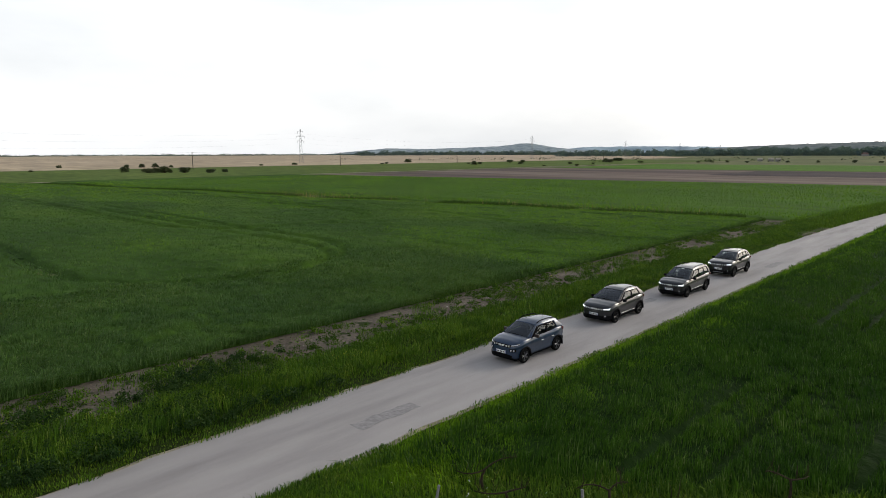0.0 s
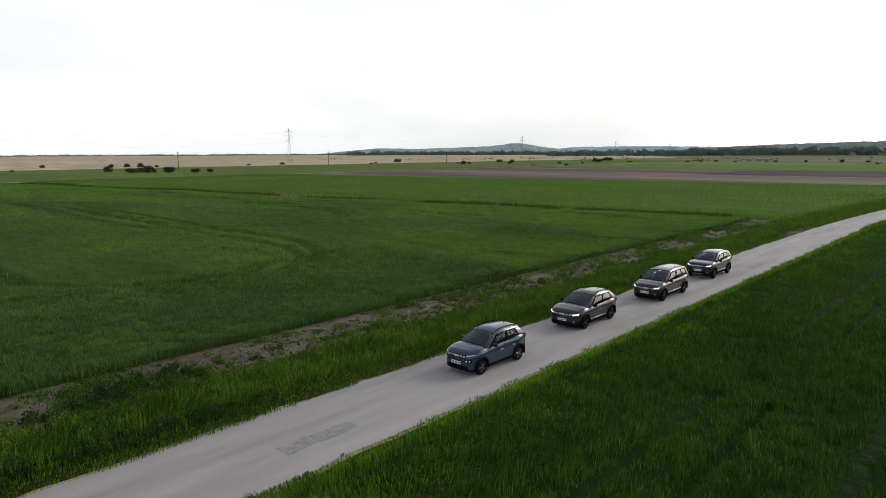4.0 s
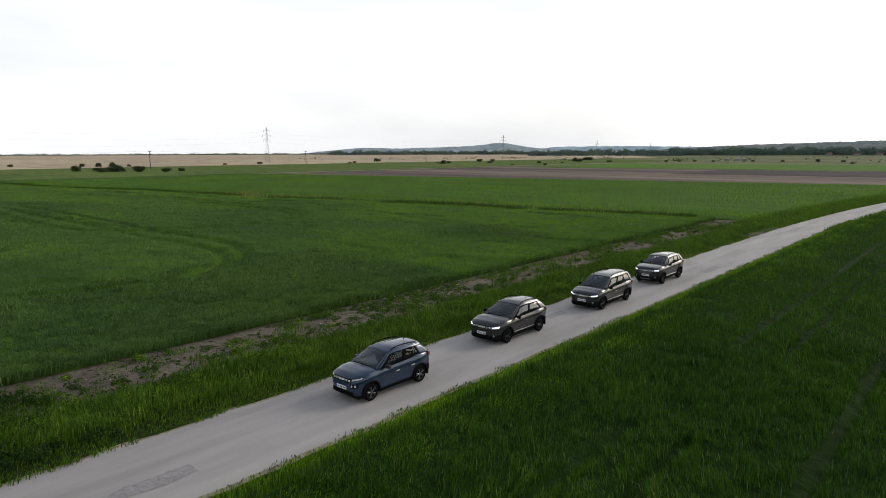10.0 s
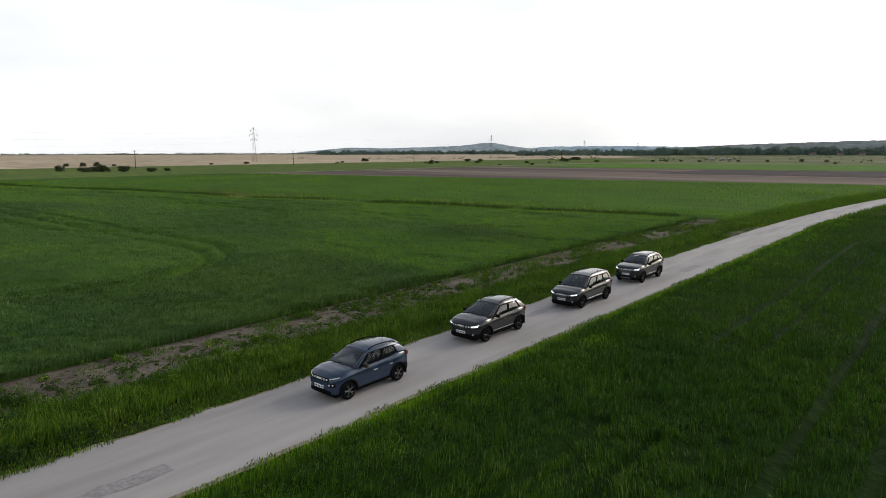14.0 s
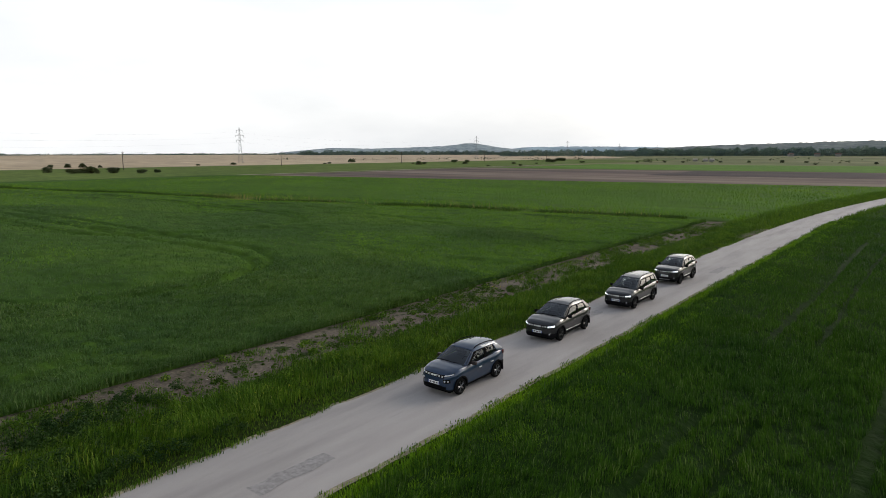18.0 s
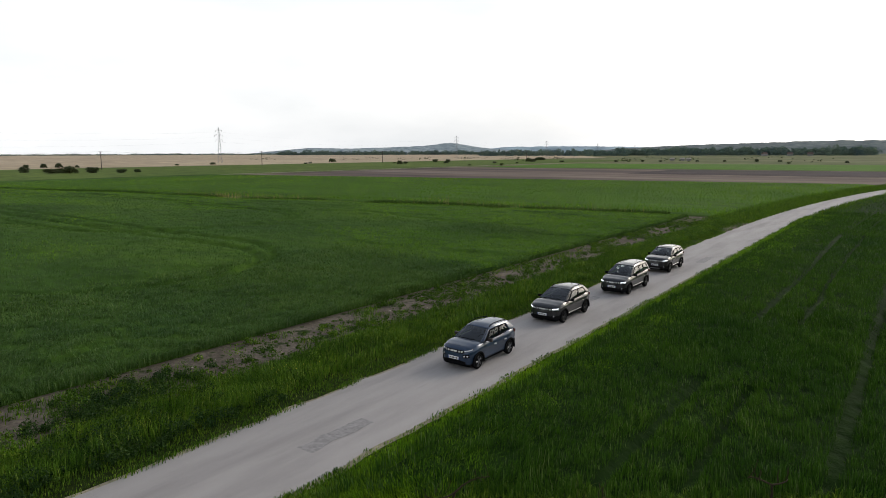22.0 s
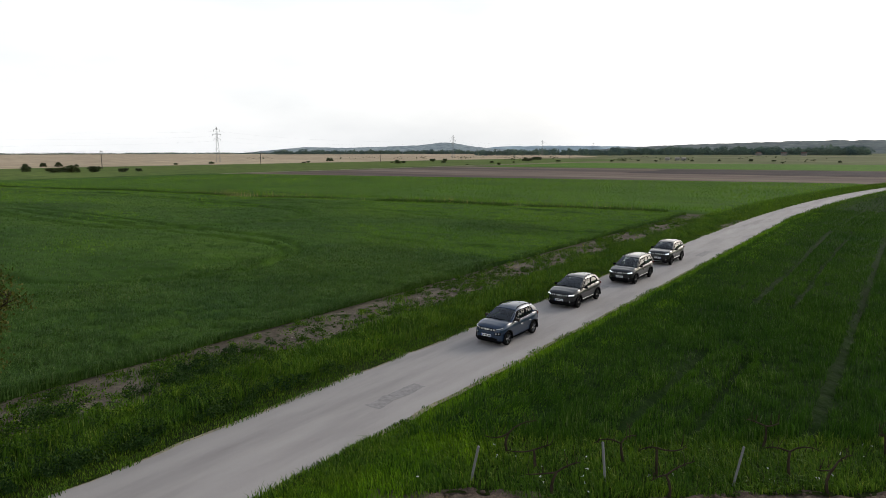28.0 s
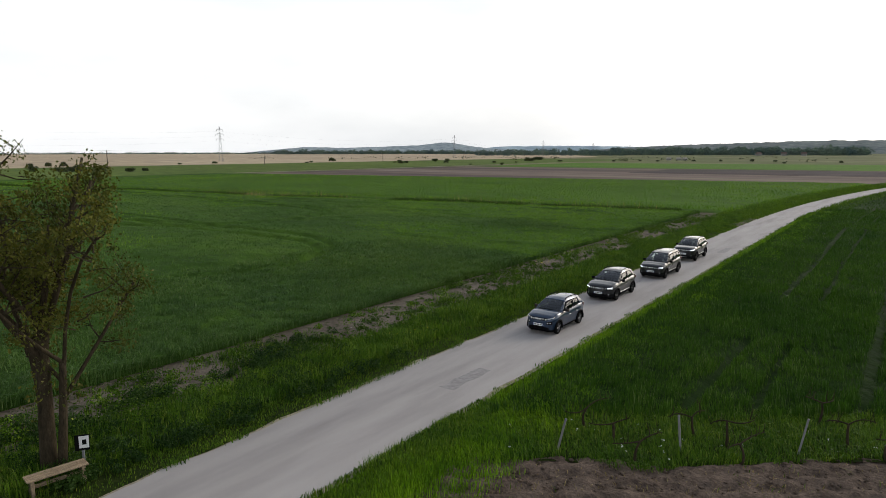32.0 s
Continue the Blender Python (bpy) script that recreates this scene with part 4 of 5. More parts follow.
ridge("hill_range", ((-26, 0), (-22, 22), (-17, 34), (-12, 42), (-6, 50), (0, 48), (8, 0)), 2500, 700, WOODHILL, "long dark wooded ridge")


# ---- far houses and sheds ----
def house(at, w, d, h, turn, roof, label):
    p = thing("house", at, label, "house", "far houses", turn)
    bm = bmesh.new()
    box(bm, (w, d, h), (0, 0, h / 2))
    part("wall", bm, PLASTER, p)
    bm = bmesh.new()
    v = [bm.verts.new(q) for q in ((-w / 2 - .4, -d / 2 - .4, h), (w / 2 + .4, -d / 2 - .4, h), (w / 2 + .4, d / 2 + .4, h), (-w / 2 - .4, d / 2 + .4, h), (-w / 2, 0, h + d * .38), (w / 2, 0, h + d * .38))]
    for f in ((0, 1, 5, 4), (2, 3, 4, 5), (0, 4, 3), (1, 2, 5), (3, 2, 1, 0)):
        bm.faces.new([v[k] for k in f])
    part("roof", bm, roof, p)


for k, (az, d) in enumerate(((-7.2, 1380), (-8.6, 1390), (-10.4, 1400))):
    house((15 + d * math.sin(radians(az)), -18 + d * math.cos(radians(az)), 0), 9, 7, 4, 20 * k, ROOFTILE, "pale farmhouse with a brown tiled roof")
for k, az in enumerate((-17.5, -16.7, -16.2)):
    house((15 + 640 * math.sin(radians(az)), -18 + 640 * math.cos(radians(az)), 0), 4, 2.5, 1.8, 15 + 10 * k, STONE, "small whitish shed in the fields")


# ---- cars ----
def spline(keys, t):
    """Catmull-Rom through rows (t, values...)."""
    ks = [k[0] for k in keys]
    t = min(max(t, ks[0]), ks[-1])
    i = max(k for k in range(len(ks) - 1) if ks[k] <= t) if t < ks[-1] else len(ks) - 2
    f = (t - ks[i]) / (ks[i + 1] - ks[i])
    p1, p2 = np.array(keys[i][1:]), np.array(keys[i + 1][1:])
    d = ks[i + 1] - ks[i]
    m1 = (p2 - np.array(keys[i - 1][1:])) / (ks[i + 1] - ks[i - 1]) * d if i > 0 else p2 - p1
    m2 = (np.array(keys[i + 2][1:]) - p1) / (ks[i + 2] - ks[i]) * d if i + 2 < len(keys) else p2 - p1
    return (2 * f ** 3 - 3 * f ** 2 + 1) * p1 + (f ** 3 - 2 * f ** 2 + f) * m1 + (3 * f ** 2 - 2 * f ** 3) * p2 + (f ** 3 - f ** 2) * m2


class Shell:
    """The lower body of a car: a skin over stations (y, half width, sill z, shoulder z, middle z)."""

    def __init__(self, stations, axles):
        self.stations, self.axles, self.rings = stations, axles, []

    def at(self, y, v):
        w, zb, ze, zc = spline(self.stations, y)
        h = ze - zb
        flare = 1 + 0.030 * sum(math.exp(-((y - q) / 0.40) ** 2) for q in self.axles)
        ring = ((0.0, 0.85 * w, zb), (0.10, 0.945 * w, zb + 0.07 * h), (0.26, 0.955 * w * flare, zb + 0.32 * h), (0.42, 0.968 * w * flare, zb + 0.56 * h), (0.52, 0.988 * w * flare, zb + 0.72 * h),
                (0.59, 0.972 * w * flare, zb + 0.87 * h), (0.65, 0.925 * w, ze - 0.005), (0.73, 0.82 * w, ze + 0.52 * (zc - ze)), (0.86, 0.45 * w, ze + 0.92 * (zc - ze)), (1.0, 0.0, zc))
        x, z = spline(ring, v)
        return Vector((x, y, z))

    def nose(self, x, z):
        """How far back the front skin lies at that place across and that height."""
        if not self.rings:
            y0 = self.stations[0][0]
            for k in range(90):
                y = y0 + 0.9 * (k / 89) ** 1.6
                ring = [self.at(y, i / 24) for i in range(25)]
                self.rings.append((y, np.array([q.x for q in ring]), np.array([q.z for q in ring])))
        last = None
        for y, rx, rz in self.rings:
            gap = min(float(np.interp(z, rz, rx)) - abs(x), 3 * (z - rz[0]), 3 * (rz[-1] - z))
            if gap >= 0:
                return y if last is None else last[0] + (y - last[0]) * last[1] / (last[1] - gap)
            last = (y, gap)
        return last[0]

    def face(self, x0, x1, low, high, nx, nz, off):
        """A panel that follows the nose, between two heights given across its width."""
        bm = bmesh.new()
        rows = []
        for i in range(nx + 1):
            x = x0 + (x1 - x0) * i / nx
            a, b = low(x), high(x)
            row = []
            for j in range(nz + 1):
                z = a + (b - a) * j / nz
                y = self.nose(x, z)
                e = 0.02
                gx = (self.nose(x + e, z) - self.nose(x - e, z)) / (2 * e)
                gx = max(-3.0, min(3.0, gx))
                nrm = Vector((gx, -1, 0)).normalized()
                row.append(bm.verts.new(Vector((x, y, z)) + nrm * off))
            rows.append(row)
        for a, b in zip(rows, rows[1:]):
            for j in range(nz):
                bm.faces.new((a[j], b[j], b[j + 1], a[j + 1]))
        return bm

    def cut_arches(self, bm, r):
        """Opens the skin round the axles for the wheels."""
        gone = []
        for f in bm.faces:
            c = f.calc_center_median()
            if abs(c.x) > 0.35 and any(math.hypot(c.y - q, c.z - r) < r + 0.05 for q in self.axles):
                gone.append(f)
        bmesh.ops.delete(bm, geom=gone, context="FACES")
        return bm

    def patch(self, y0, y1, v0, v1, ny, nv, off=0.0, sides=(1, -1), wrap=False, slant=0.0, bm=None, edge=True):
        """A piece of the skin, lifted by off, with a rim going down to the skin."""
        bm = bm or bmesh.new()
        for s in sides:
            rows = []
            for i in range(ny + 1):
                row = []
                for j in range(nv + 1):
                    v = v0 + (v1 - v0) * j / nv
                    y = y0 + (y1 - y0) * i / ny + slant * (v - v0)
                    p = self.at(y, v)
                    if off:
                        e = 0.01
                        t1 = self.at(y + e, v) - self.at(y - e, v)
                        t2 = self.at(y, min(v + e, 1)) - self.at(y, max(v - e, 0))
                        nrm = t1.cross(t2)
                        nrm = nrm.normalized() if nrm.length > 1e-9 else Vector((1, 0, 0))
                        if nrm.x < 0 or (v > 0.8 and nrm.z < 0):
                            nrm = -nrm
                        p = p + nrm * off
                    row.append(bm.verts.new((s * p.x, p.y, p.z)))
                rows.append(row)
            for i in range(ny):
                for j in range(nv):
                    bm.faces.new((rows[i][j], rows[i + 1][j], rows[i + 1][j + 1], rows[i][j + 1]))
        return bm


def quad_patch(a, b, c, d, nu, nv, bulge, bm=None):
    """A curved four-sided pane: a to b along the bottom, d to c along the top; bulge: a vector added in the middle."""
    bm = bm or bmesh.new()
    a, b, c, d, bulge = (Vector(q) for q in (a, b, c, d, bulge))
    rows = []
    for i in range(nu + 1):
        u = i / nu
        rows.append([bm.verts.new(a.lerp(b, u).lerp(d.lerp(c, u), j / nv) + bulge * (4 * u * (1 - u)) * (0.35 + 0.65 * 4 * (j / nv) * (1 - j / nv))) for j in range(nv + 1)])
    for i in range(nu):
        for j in range(nv):
            bm.faces.new((rows[i][j], rows[i + 1][j], rows[i + 1][j + 1], rows[i][j + 1]))
    return bm


def solid(bm, d):
    bmesh.ops.recalc_face_normals(bm, faces=bm.faces)
    bmesh.ops.solidify(bm, geom=list(bm.faces), thickness=d)
    return bm


def tyre_mesh(r, w, inner):
    bm = bmesh.new()
    prof = ((inner, -w / 2), (r - 0.05, -w / 2), (r - 0.012, -w / 2 + 0.025), (r, -w / 2 + 0.06), (r, w / 2 - 0.06), (r - 0.012, w / 2 - 0.025), (r - 0.05, w / 2), (inner, w / 2))
    n = 36
    rings = [[bm.verts.new((x, q * math.cos(2 * math.pi * k / n), q * math.sin(2 * math.pi * k / n))) for q, x in prof] for k in range(n)]
    for k in range(n):
        a, b = rings[k], rings[(k + 1) % n]
        for j in range(len(prof)):
            i = (j + 1) % len(prof)
            bm.faces.new((a[j], b[j], b[i], a[i]))
    return bm


def wheel(car, x, y, r, alloy, spokes, side):
    """Tyre, rim, spokes and hub; its face looks to side."""
    w = 0.20
    t = part("wheel", tyre_mesh(r, w, r * 0.70), RUBBER, car, "black tyre", True)
    t.location = (x - side * w / 2, y, r)
    bm = bmesh.new()
    n = 36
    f = side * w / 2
    for q0, x0, q1, x1 in ((r * 0.72, f * 0.98, r * 0.66, f * 0.92), (r * 0.66, f * 0.92, r * 0.64, f * 0.1)):
        A = [bm.verts.new((x0, q0 * math.cos(2 * math.pi * k / n), q0 * math.sin(2 * math.pi * k / n))) for k in range(n)]
        B = [bm.verts.new((x1, q1 * math.cos(2 * math.pi * k / n), q1 * math.sin(2 * math.pi * k / n))) for k in range(n)]
        for k in range(n):
            bm.faces.new((A[k], A[(k + 1) % n], B[(k + 1) % n], B[k]))
    part("rim", bm, DARKALLOY, t)
    bm = bmesh.new()
    bmesh.ops.create_circle(bm, cap_ends=True, segments=24, radius=r * 0.66, matrix=pose(f * 0.25, 0, 0, 0, 90, 0))
    part("brake_disc", bm, INK, t)
    for k in range(spokes):
        a = 2 * math.pi * k / spokes + 0.3
        for da in (-0.16, 0.16):
            bm = bmesh.new()
            box(bm, (0.03, 0.022, r * 0.58), (f * 0.82, 0, r * 0.37))
            bevel(bm, 0.008, 1)
            bmesh.ops.rotate(bm, verts=bm.verts, cent=(0, 0, 0), matrix=Matrix.Rotation(a + da, 3, "X"))
            part("spoke", bm, alloy, t)
    bm = bmesh.new()
    bmesh.ops.create_cone(bm, cap_ends=True, segments=16, radius1=r * 0.17, radius2=r * 0.13, depth=0.05, matrix=pose(f * 0.85, 0, 0, 0, 90 * side, 0))
    part("hub_cap", bm, alloy, t)
    return t


def arch(car, y, r, hw, side, material):
    """A wheel-arch lip with the dark well inside it."""
    bm = bmesh.new()
    n, x0 = 24, side * (hw * 0.985)
    ro, ri, d = r + 0.095, r + 0.035, side * 0.03
    pts = []
    for k in range(n + 1):
        a = radians(-12 + 204 * k / n)
        cy, cz = math.cos(a), math.sin(a)
        pts.append([bm.verts.new((x, y + q * cy, r + q * cz)) for q, x in ((ro, x0 - d), (ro, x0 + d * 0.9), (ro - 0.02, x0 + d * 1.15), (ri, x0 + d), (ri, x0 - d * 8))])
    for a, b in zip(pts, pts[1:]):
        for j in range(4):
            bm.faces.new((a[j], b[j], b[j + 1], a[j + 1]))
    part("wheel_arch", bm, material, car, "black plastic wheel-arch lip")
    bm = bmesh.new()
    c = [bm.verts.new((x0 - side * 0.20, y + (r + 0.05) * math.cos(radians(-20 + 220 * k / n)), r + (r + 0.05) * math.sin(radians(-20 + 220 * k / n)))) for k in range(n + 1)]
    bm.faces.new(c)
    part("wheel_well", bm, INK, car, "dark wheel well")


def rounded(name, size, at, r, material, parent, label="", rot=(0, 0, 0), n=2):
    bm = bmesh.new()
    box(bm, size, (0, 0, 0))
    bevel(bm, r, n)
    bmesh.ops.transform(bm, matrix=pose(*at, *rot), verts=bm.verts)
    return part(name, bm, material, parent, label, False)


def make_car(at, label, spec):
    s = spec
    wb, hw, r = s["wb"], s["hw"], s["r"]
    yf, yr_ = -wb / 2 - s["fo"], wb / 2 + s["ro"]
    zs, belt, hood0, hood1, roof = s["sill"], s["belt"], s["hood0"], s["hood1"], s["roof"]
    cow, rf, rr, rb = s["cowl"], s["roof_front"], s["roof_rear"], s["rear_base"]
    paint = s["paint"]
    car = thing("car", at, label, "car", "cars in convoy on the lane", s.get("turn", 0.0))
    st = [(yf, 0.56 * hw, zs + 0.12, hood0 - 0.24, hood0 - 0.16), (yf + 0.05, 0.72 * hw, zs + 0.04, hood0 - 0.16, hood0 - 0.075), (yf + 0.12, 0.82 * hw, zs - 0.01, hood0 - 0.10, hood0 - 0.02),
          (yf + 0.25, 0.915 * hw, zs - 0.02, hood0 - 0.055, hood0 + 0.025), (yf + 0.45, 0.98 * hw, zs, hood0 - 0.02, hood0 + 0.055), (cow - 0.35, hw, zs, hood1 - 0.075, hood1 - 0.02), (cow, hw, zs, belt - 0.02, hood1), (0.0, 0.985 * hw, zs, belt, belt + 0.01),
          (rr * 0.55, 0.985 * hw, zs, belt + 0.03, belt + 0.04), (wb / 2, hw, zs, belt + 0.07, belt + 0.08), (yr_ - 0.25, 0.95 * hw, zs + 0.03, belt + 0.05, belt + 0.06),
          (yr_ - 0.06, 0.90 * hw, zs + 0.06, belt - 0.06, belt - 0.04), (yr_, 0.82 * hw, zs + 0.14, belt - 0.22, belt - 0.20)]
    sh = Shell(st, (-wb / 2, wb / 2))
    bm = sh.patch(yf, yr_, 0, 1, 110, 30)
    for y in (yf, yr_):
        for side in (1, -1):
            vs = [bm.verts.new((side * sh.at(y, j / 30).x, y, sh.at(y, j / 30).z)) for j in range(31)]
            low = bm.verts.new((0, y, vs[0].co.z))
            bm.faces.new(vs + [low])
    bmesh.ops.remove_doubles(bm, verts=bm.verts, dist=0.0005)
    sh.cut_arches(bm, r)
    body = part("body", bm, paint, car, s["paint_label"], True)
    # floor pan
    bm = bmesh.new()
    box(bm, (1.55 * hw, yr_ - yf - 0.4, 0.14), (0, (yf + yr_) / 2, zs - 0.01))
    part("underbody", bm, INK, car)
    # bonnet
    part("bonnet", sh.patch(yf + 0.24, cow - 0.05, 0.69, 1.0, 14, 8, 0.008), paint, car, "", True)
    # sill cladding and bumpers' lower skins
    for side in (1, -1):
        part("sill_cladding", sh.patch(-wb / 2 + r + 0.02, wb / 2 - r - 0.02, 0.0, s.get("sill_v", 0.17), 14, 5, 0.014, (side,)), CLADDING, car, "black plastic sill", True)
        part("front_bumper_skirt", sh.patch(yf + 0.012, -wb / 2 - r - 0.05, 0.0, s.get("skirt_v", 0.28), 10, 6, 0.014, (side,)), CLADDING, car, "black plastic lower bumper", True)
        part("rear_bumper", sh.patch(wb / 2 + r + 0.05, yr_ - 0.012, 0.0, 0.34, 10, 6, 0.016, (side,)), CLADDING, car, "black plastic rear bumper", True)
    # doors with handles, on both sides
    for side in (1, -1):
        for y0, y1 in s["doors"]:
            d = part("door", sh.cut_arches(sh.patch(y0, y1, 0.16, 0.64, 16, 14, 0.007, (side,)), r), paint, car, "", True)
            hy = y1 - 0.17
            p = sh.at(hy, 0.50)
            # silver on the lead car's handles stands in for a white reflection
            rounded("door_handle", (0.035, 0.17, 0.032), (side * (p.x + 0.022), hy, p.z), 0.010, CHROME if s.get("glint_handles") else paint, d, "door handle")
        if s.get("side_strip"):
            p = sh.at(0, 0.2)
            rounded("sill_strip", (0.02, wb - 2 * r - 0.35, 0.013), (side * (p.x + 0.018), 0, p.z), 0.006, CHROME, car, "thin bright strip along the sill")
    # cabin: screens, side walls, panes, roof
    wbt, wtp = 0.925 * hw, 0.71 * hw
    zb0 = belt - 0.01
    zt = roof - 0.045
    drop = s.get("drop", 0.055)

    def roof_line(f):
        """Height of the roof's edge from the windscreen (0) to the tailgate (1)."""
        return zt - (0.05 * (1 - f / 0.32) ** 2 if f < 0.32 else drop * ((f - 0.32) / 0.68) ** 2)

    def roof_half(f):
        return wtp * (0.965 + 0.14 * f - 0.17 * f * f)

    wt, wp = 0.80, s.get("kick", 0.10)
    glass = s.get("glass", GLASS)
    for side in (1, -1):
        def pnt(u, v, out=0.0):
            low = Vector((side * wbt * (0.985 + 0.06 * u - 0.10 * u * u), cow + 0.02 + (rb - 0.05 - cow - 0.02) * u, zb0 + 0.02 + 0.06 * u))
            top = Vector((side * roof_half(u), rf + (rr - rf) * u, roof_line(u)))
            q = low.lerp(top, v)
            q.x += side * (0.045 * 4 * v * (1 - v) * (0.4 + 0.6 * 4 * u * (1 - u)) + out)
            return q

        def skin(bm, u0, u1, v0, v1, m, k, out=0.0, kick=False):
            """A piece of the side wall; with kick its lower edge climbs towards the tail."""
            lo = lambda u: v0 + (wp * max(0.0, u - 0.45) / 0.45 if kick else 0.0)
            g = []
            for i in range(m + 1):
                u = u0 + (u1 - u0) * i / m
                g.append([bm.verts.new(pnt(u, lo(u) + (v1 - lo(u)) * j / k, out)) for j in range(k + 1)])
            for i in range(m):
                for j in range(k):
                    bm.faces.new((g[i][j], g[i + 1][j], g[i + 1][j + 1], g[i][j + 1]))
            return bm

        holes = [tuple(w) for w in s["panes"]]
        us = [0.0] + [q for w in holes for q in w] + [1.0]
        bm = bmesh.new()
        for u0, u1 in zip(us, us[1:]):
            if (u0, u1) not in holes:
                skin(bm, u0, u1, 0.0, wt, 4, 6)
        skin(bm, 0.0, 1.0, wt, 0.86, 24, 2)
        part("cabin_side", solid(bm, 0.02), CLADDING, car, "black window surround", False)
        part("roof_side", solid(skin(bmesh.new(), 0.0, 1.0, 0.845, 1.0, 24, 4, 0.010), 0.015), paint, car, "", True)
        part("belt_moulding", solid(skin(bmesh.new(), 0.04, 0.96, -0.03, 0.035, 20, 2, 0.008), 0.012), CLADDING, car, "black strip under the side windows", True)
        u9 = holes[-1][1] + 0.012
        part("rear_quarter", solid(skin(bmesh.new(), u9, 1.0, -0.04, 0.87, 6, 8, 0.012), 0.014), paint, car, "", True)
        part("front_pillar", solid(skin(bmesh.new(), 0.0, holes[0][0] * 0.45, -0.02, 0.87, 2, 8, 0.012), 0.014), paint, car, "", True)
        for (a0, a1), (b0, b1) in zip(holes, holes[1:]):
            part("door_pillar", solid(skin(bmesh.new(), a1 - 0.004, b0 + 0.004, 0.02, wt + 0.02, 2, 6, 0.006), 0.012), CLADDING, car, "black pillar between the side windows", True)
        for u0, u1 in holes:
            w = part("side_window", skin(bmesh.new(), u0, u1, 0.03, wt, 8, 6, -0.004, True), glass, car, "tinted side window", True)
            lo = lambda u: 0.03 + wp * max(0.0, u - 0.45) / 0.45
            if u1 > 0.46:
                part("window_corner", solid(skin(bmesh.new(), u0, u1, 0.0, 0.03, 6, 2, 0.004), 0.01), CLADDING, w)
                bm = bmesh.new()
                g = [[bm.verts.new(pnt(u0 + (u1 - u0) * i / 6, lo(u0 + (u1 - u0) * i / 6) * j, 0.002)) for j in (0, 1)] for i in range(7)]
                for i in range(6):
                    bm.faces.new((g[i][0], g[i + 1][0], g[i + 1][1], g[i][1]))
                part("window_base", bm, paint, w, "", True)
            bm = bmesh.new()
            loop = [(u0, lo(u0)), (u1, lo(u1)), (u1 - 0.012, wt), (u0 + 0.004, wt)]
            for (a, c), (e, f) in zip(loop, loop[1:] + loop[:1]):
                for k in range(4):
                    bar(bm, pnt(a + (e - a) * k / 4, c + (f - c) * k / 4), pnt(a + (e - a) * (k + 1) / 4, c + (f - c) * (k + 1) / 4), 0.013, 5)
            part("window_frame", bm, CLADDING, w)
    ws = 0.90
    fr = [(-wbt * ws, cow + 0.01, hood1 - 0.005), (wbt * ws, cow + 0.01, hood1 - 0.005), (roof_half(0) * 0.95, rf, roof_line(0) + 0.012), (-roof_half(0) * 0.95, rf, roof_line(0) + 0.012)]
    screen = part("windscreen", quad_patch(*fr, 16, 8, (0, -0.10, 0.03)), GLASS, car, "dark tinted windscreen", True)
    bm = bmesh.new()
    for a in ((-0.62, 0.10), (0.05, 0.62)):
        bar(bm, (a[0] * wbt, cow - 0.085 + 0.06 * abs(a[0]), hood1 + 0.028), (a[1] * wbt, cow - 0.075, hood1 + 0.05), 0.012, 5)
    part("wiper", bm, INK, screen)
    rounded("rear_view_mirror", (0.22, 0.04, 0.07), (0, rf - 0.16, zt - 0.12), 0.015, INK, car)
    fr2 = [(wbt * 0.88, rb + 0.0, belt + 0.07), (-wbt * 0.88, rb + 0.0, belt + 0.07), (-roof_half(1) * 0.94, rr + 0.02, roof_line(1)), (roof_half(1) * 0.94, rr + 0.02, roof_line(1))]
    part("rear_window", quad_patch(*fr2, 12, 6, (0, 0.05, 0.02)), GLASS, car, "tinted rear window", True)
    # corner pillars close the gaps between screens and sides
    for side in (1, -1):
        for a, b, cc, dd in (((side * wbt * 0.985, cow + 0.02, zb0 + 0.02), (side * wbt * ws, cow + 0.01, hood1 - 0.005), (side * roof_half(0) * 0.95, rf, roof_line(0) + 0.012), (side * roof_half(0), rf, roof_line(0))),
                             ((side * wbt * 0.945, rb - 0.05, zb0 + 0.08), (side * wbt * 0.88, rb, belt + 0.07), (side * roof_half(1) * 0.94, rr + 0.02, roof_line(1)), (side * roof_half(1), rr, roof_line(1)))):
            part("pillar", solid(quad_patch(a, b, cc, dd, 3, 8, (side * 0.030, 0, 0.01)), 0.02), paint, car, "", True)
    # tailgate below the rear glass
    part("tailgate", quad_patch((hw * 0.80, yr_ + 0.004, zs + 0.36), (-hw * 0.80, yr_ + 0.004, zs + 0.36), (-wbt * 0.88, rb + 0.02, belt + 0.08), (wbt * 0.88, rb + 0.02, belt + 0.08), 10, 6, (0, 0.06, 0)), paint, car, "", True)
    # roof: crowned skin with rounded rims
    bm = bmesh.new()
    nx, ny = 14, 18
    g = []
    for i in range(nx + 1):
        u = 2 * i / nx - 1
        row = []
        for j in range(ny + 1):
            v = j / ny
            f = v * 1.12 - 0.02
            y = rf + (rr - rf) * min(f, 1.0) + max(0.0, f - 1.0) / 0.10 * s.get("spoiler", 0.09)
            w = roof_half(min(max(f, 0), 1)) * 1.012
            z = roof_line(min(max(f, 0), 1)) - 0.25 * max(0.0, f - 1.0) + 0.055 * (1 - abs(u) ** 2.4) * min(1.0, 0.35 + 3 * max(f, 0)) + 0.006
            row.append(bm.verts.new((u * w, y, z)))
        g.append(row)
    for i in range(nx):
        for j in range(ny):
            bm.faces.new((g[i][j], g[i + 1][j], g[i + 1][j + 1], g[i][j + 1]))
    part("roof", solid(bm, 0.03), s.get("roof_paint", paint), car, "", True)
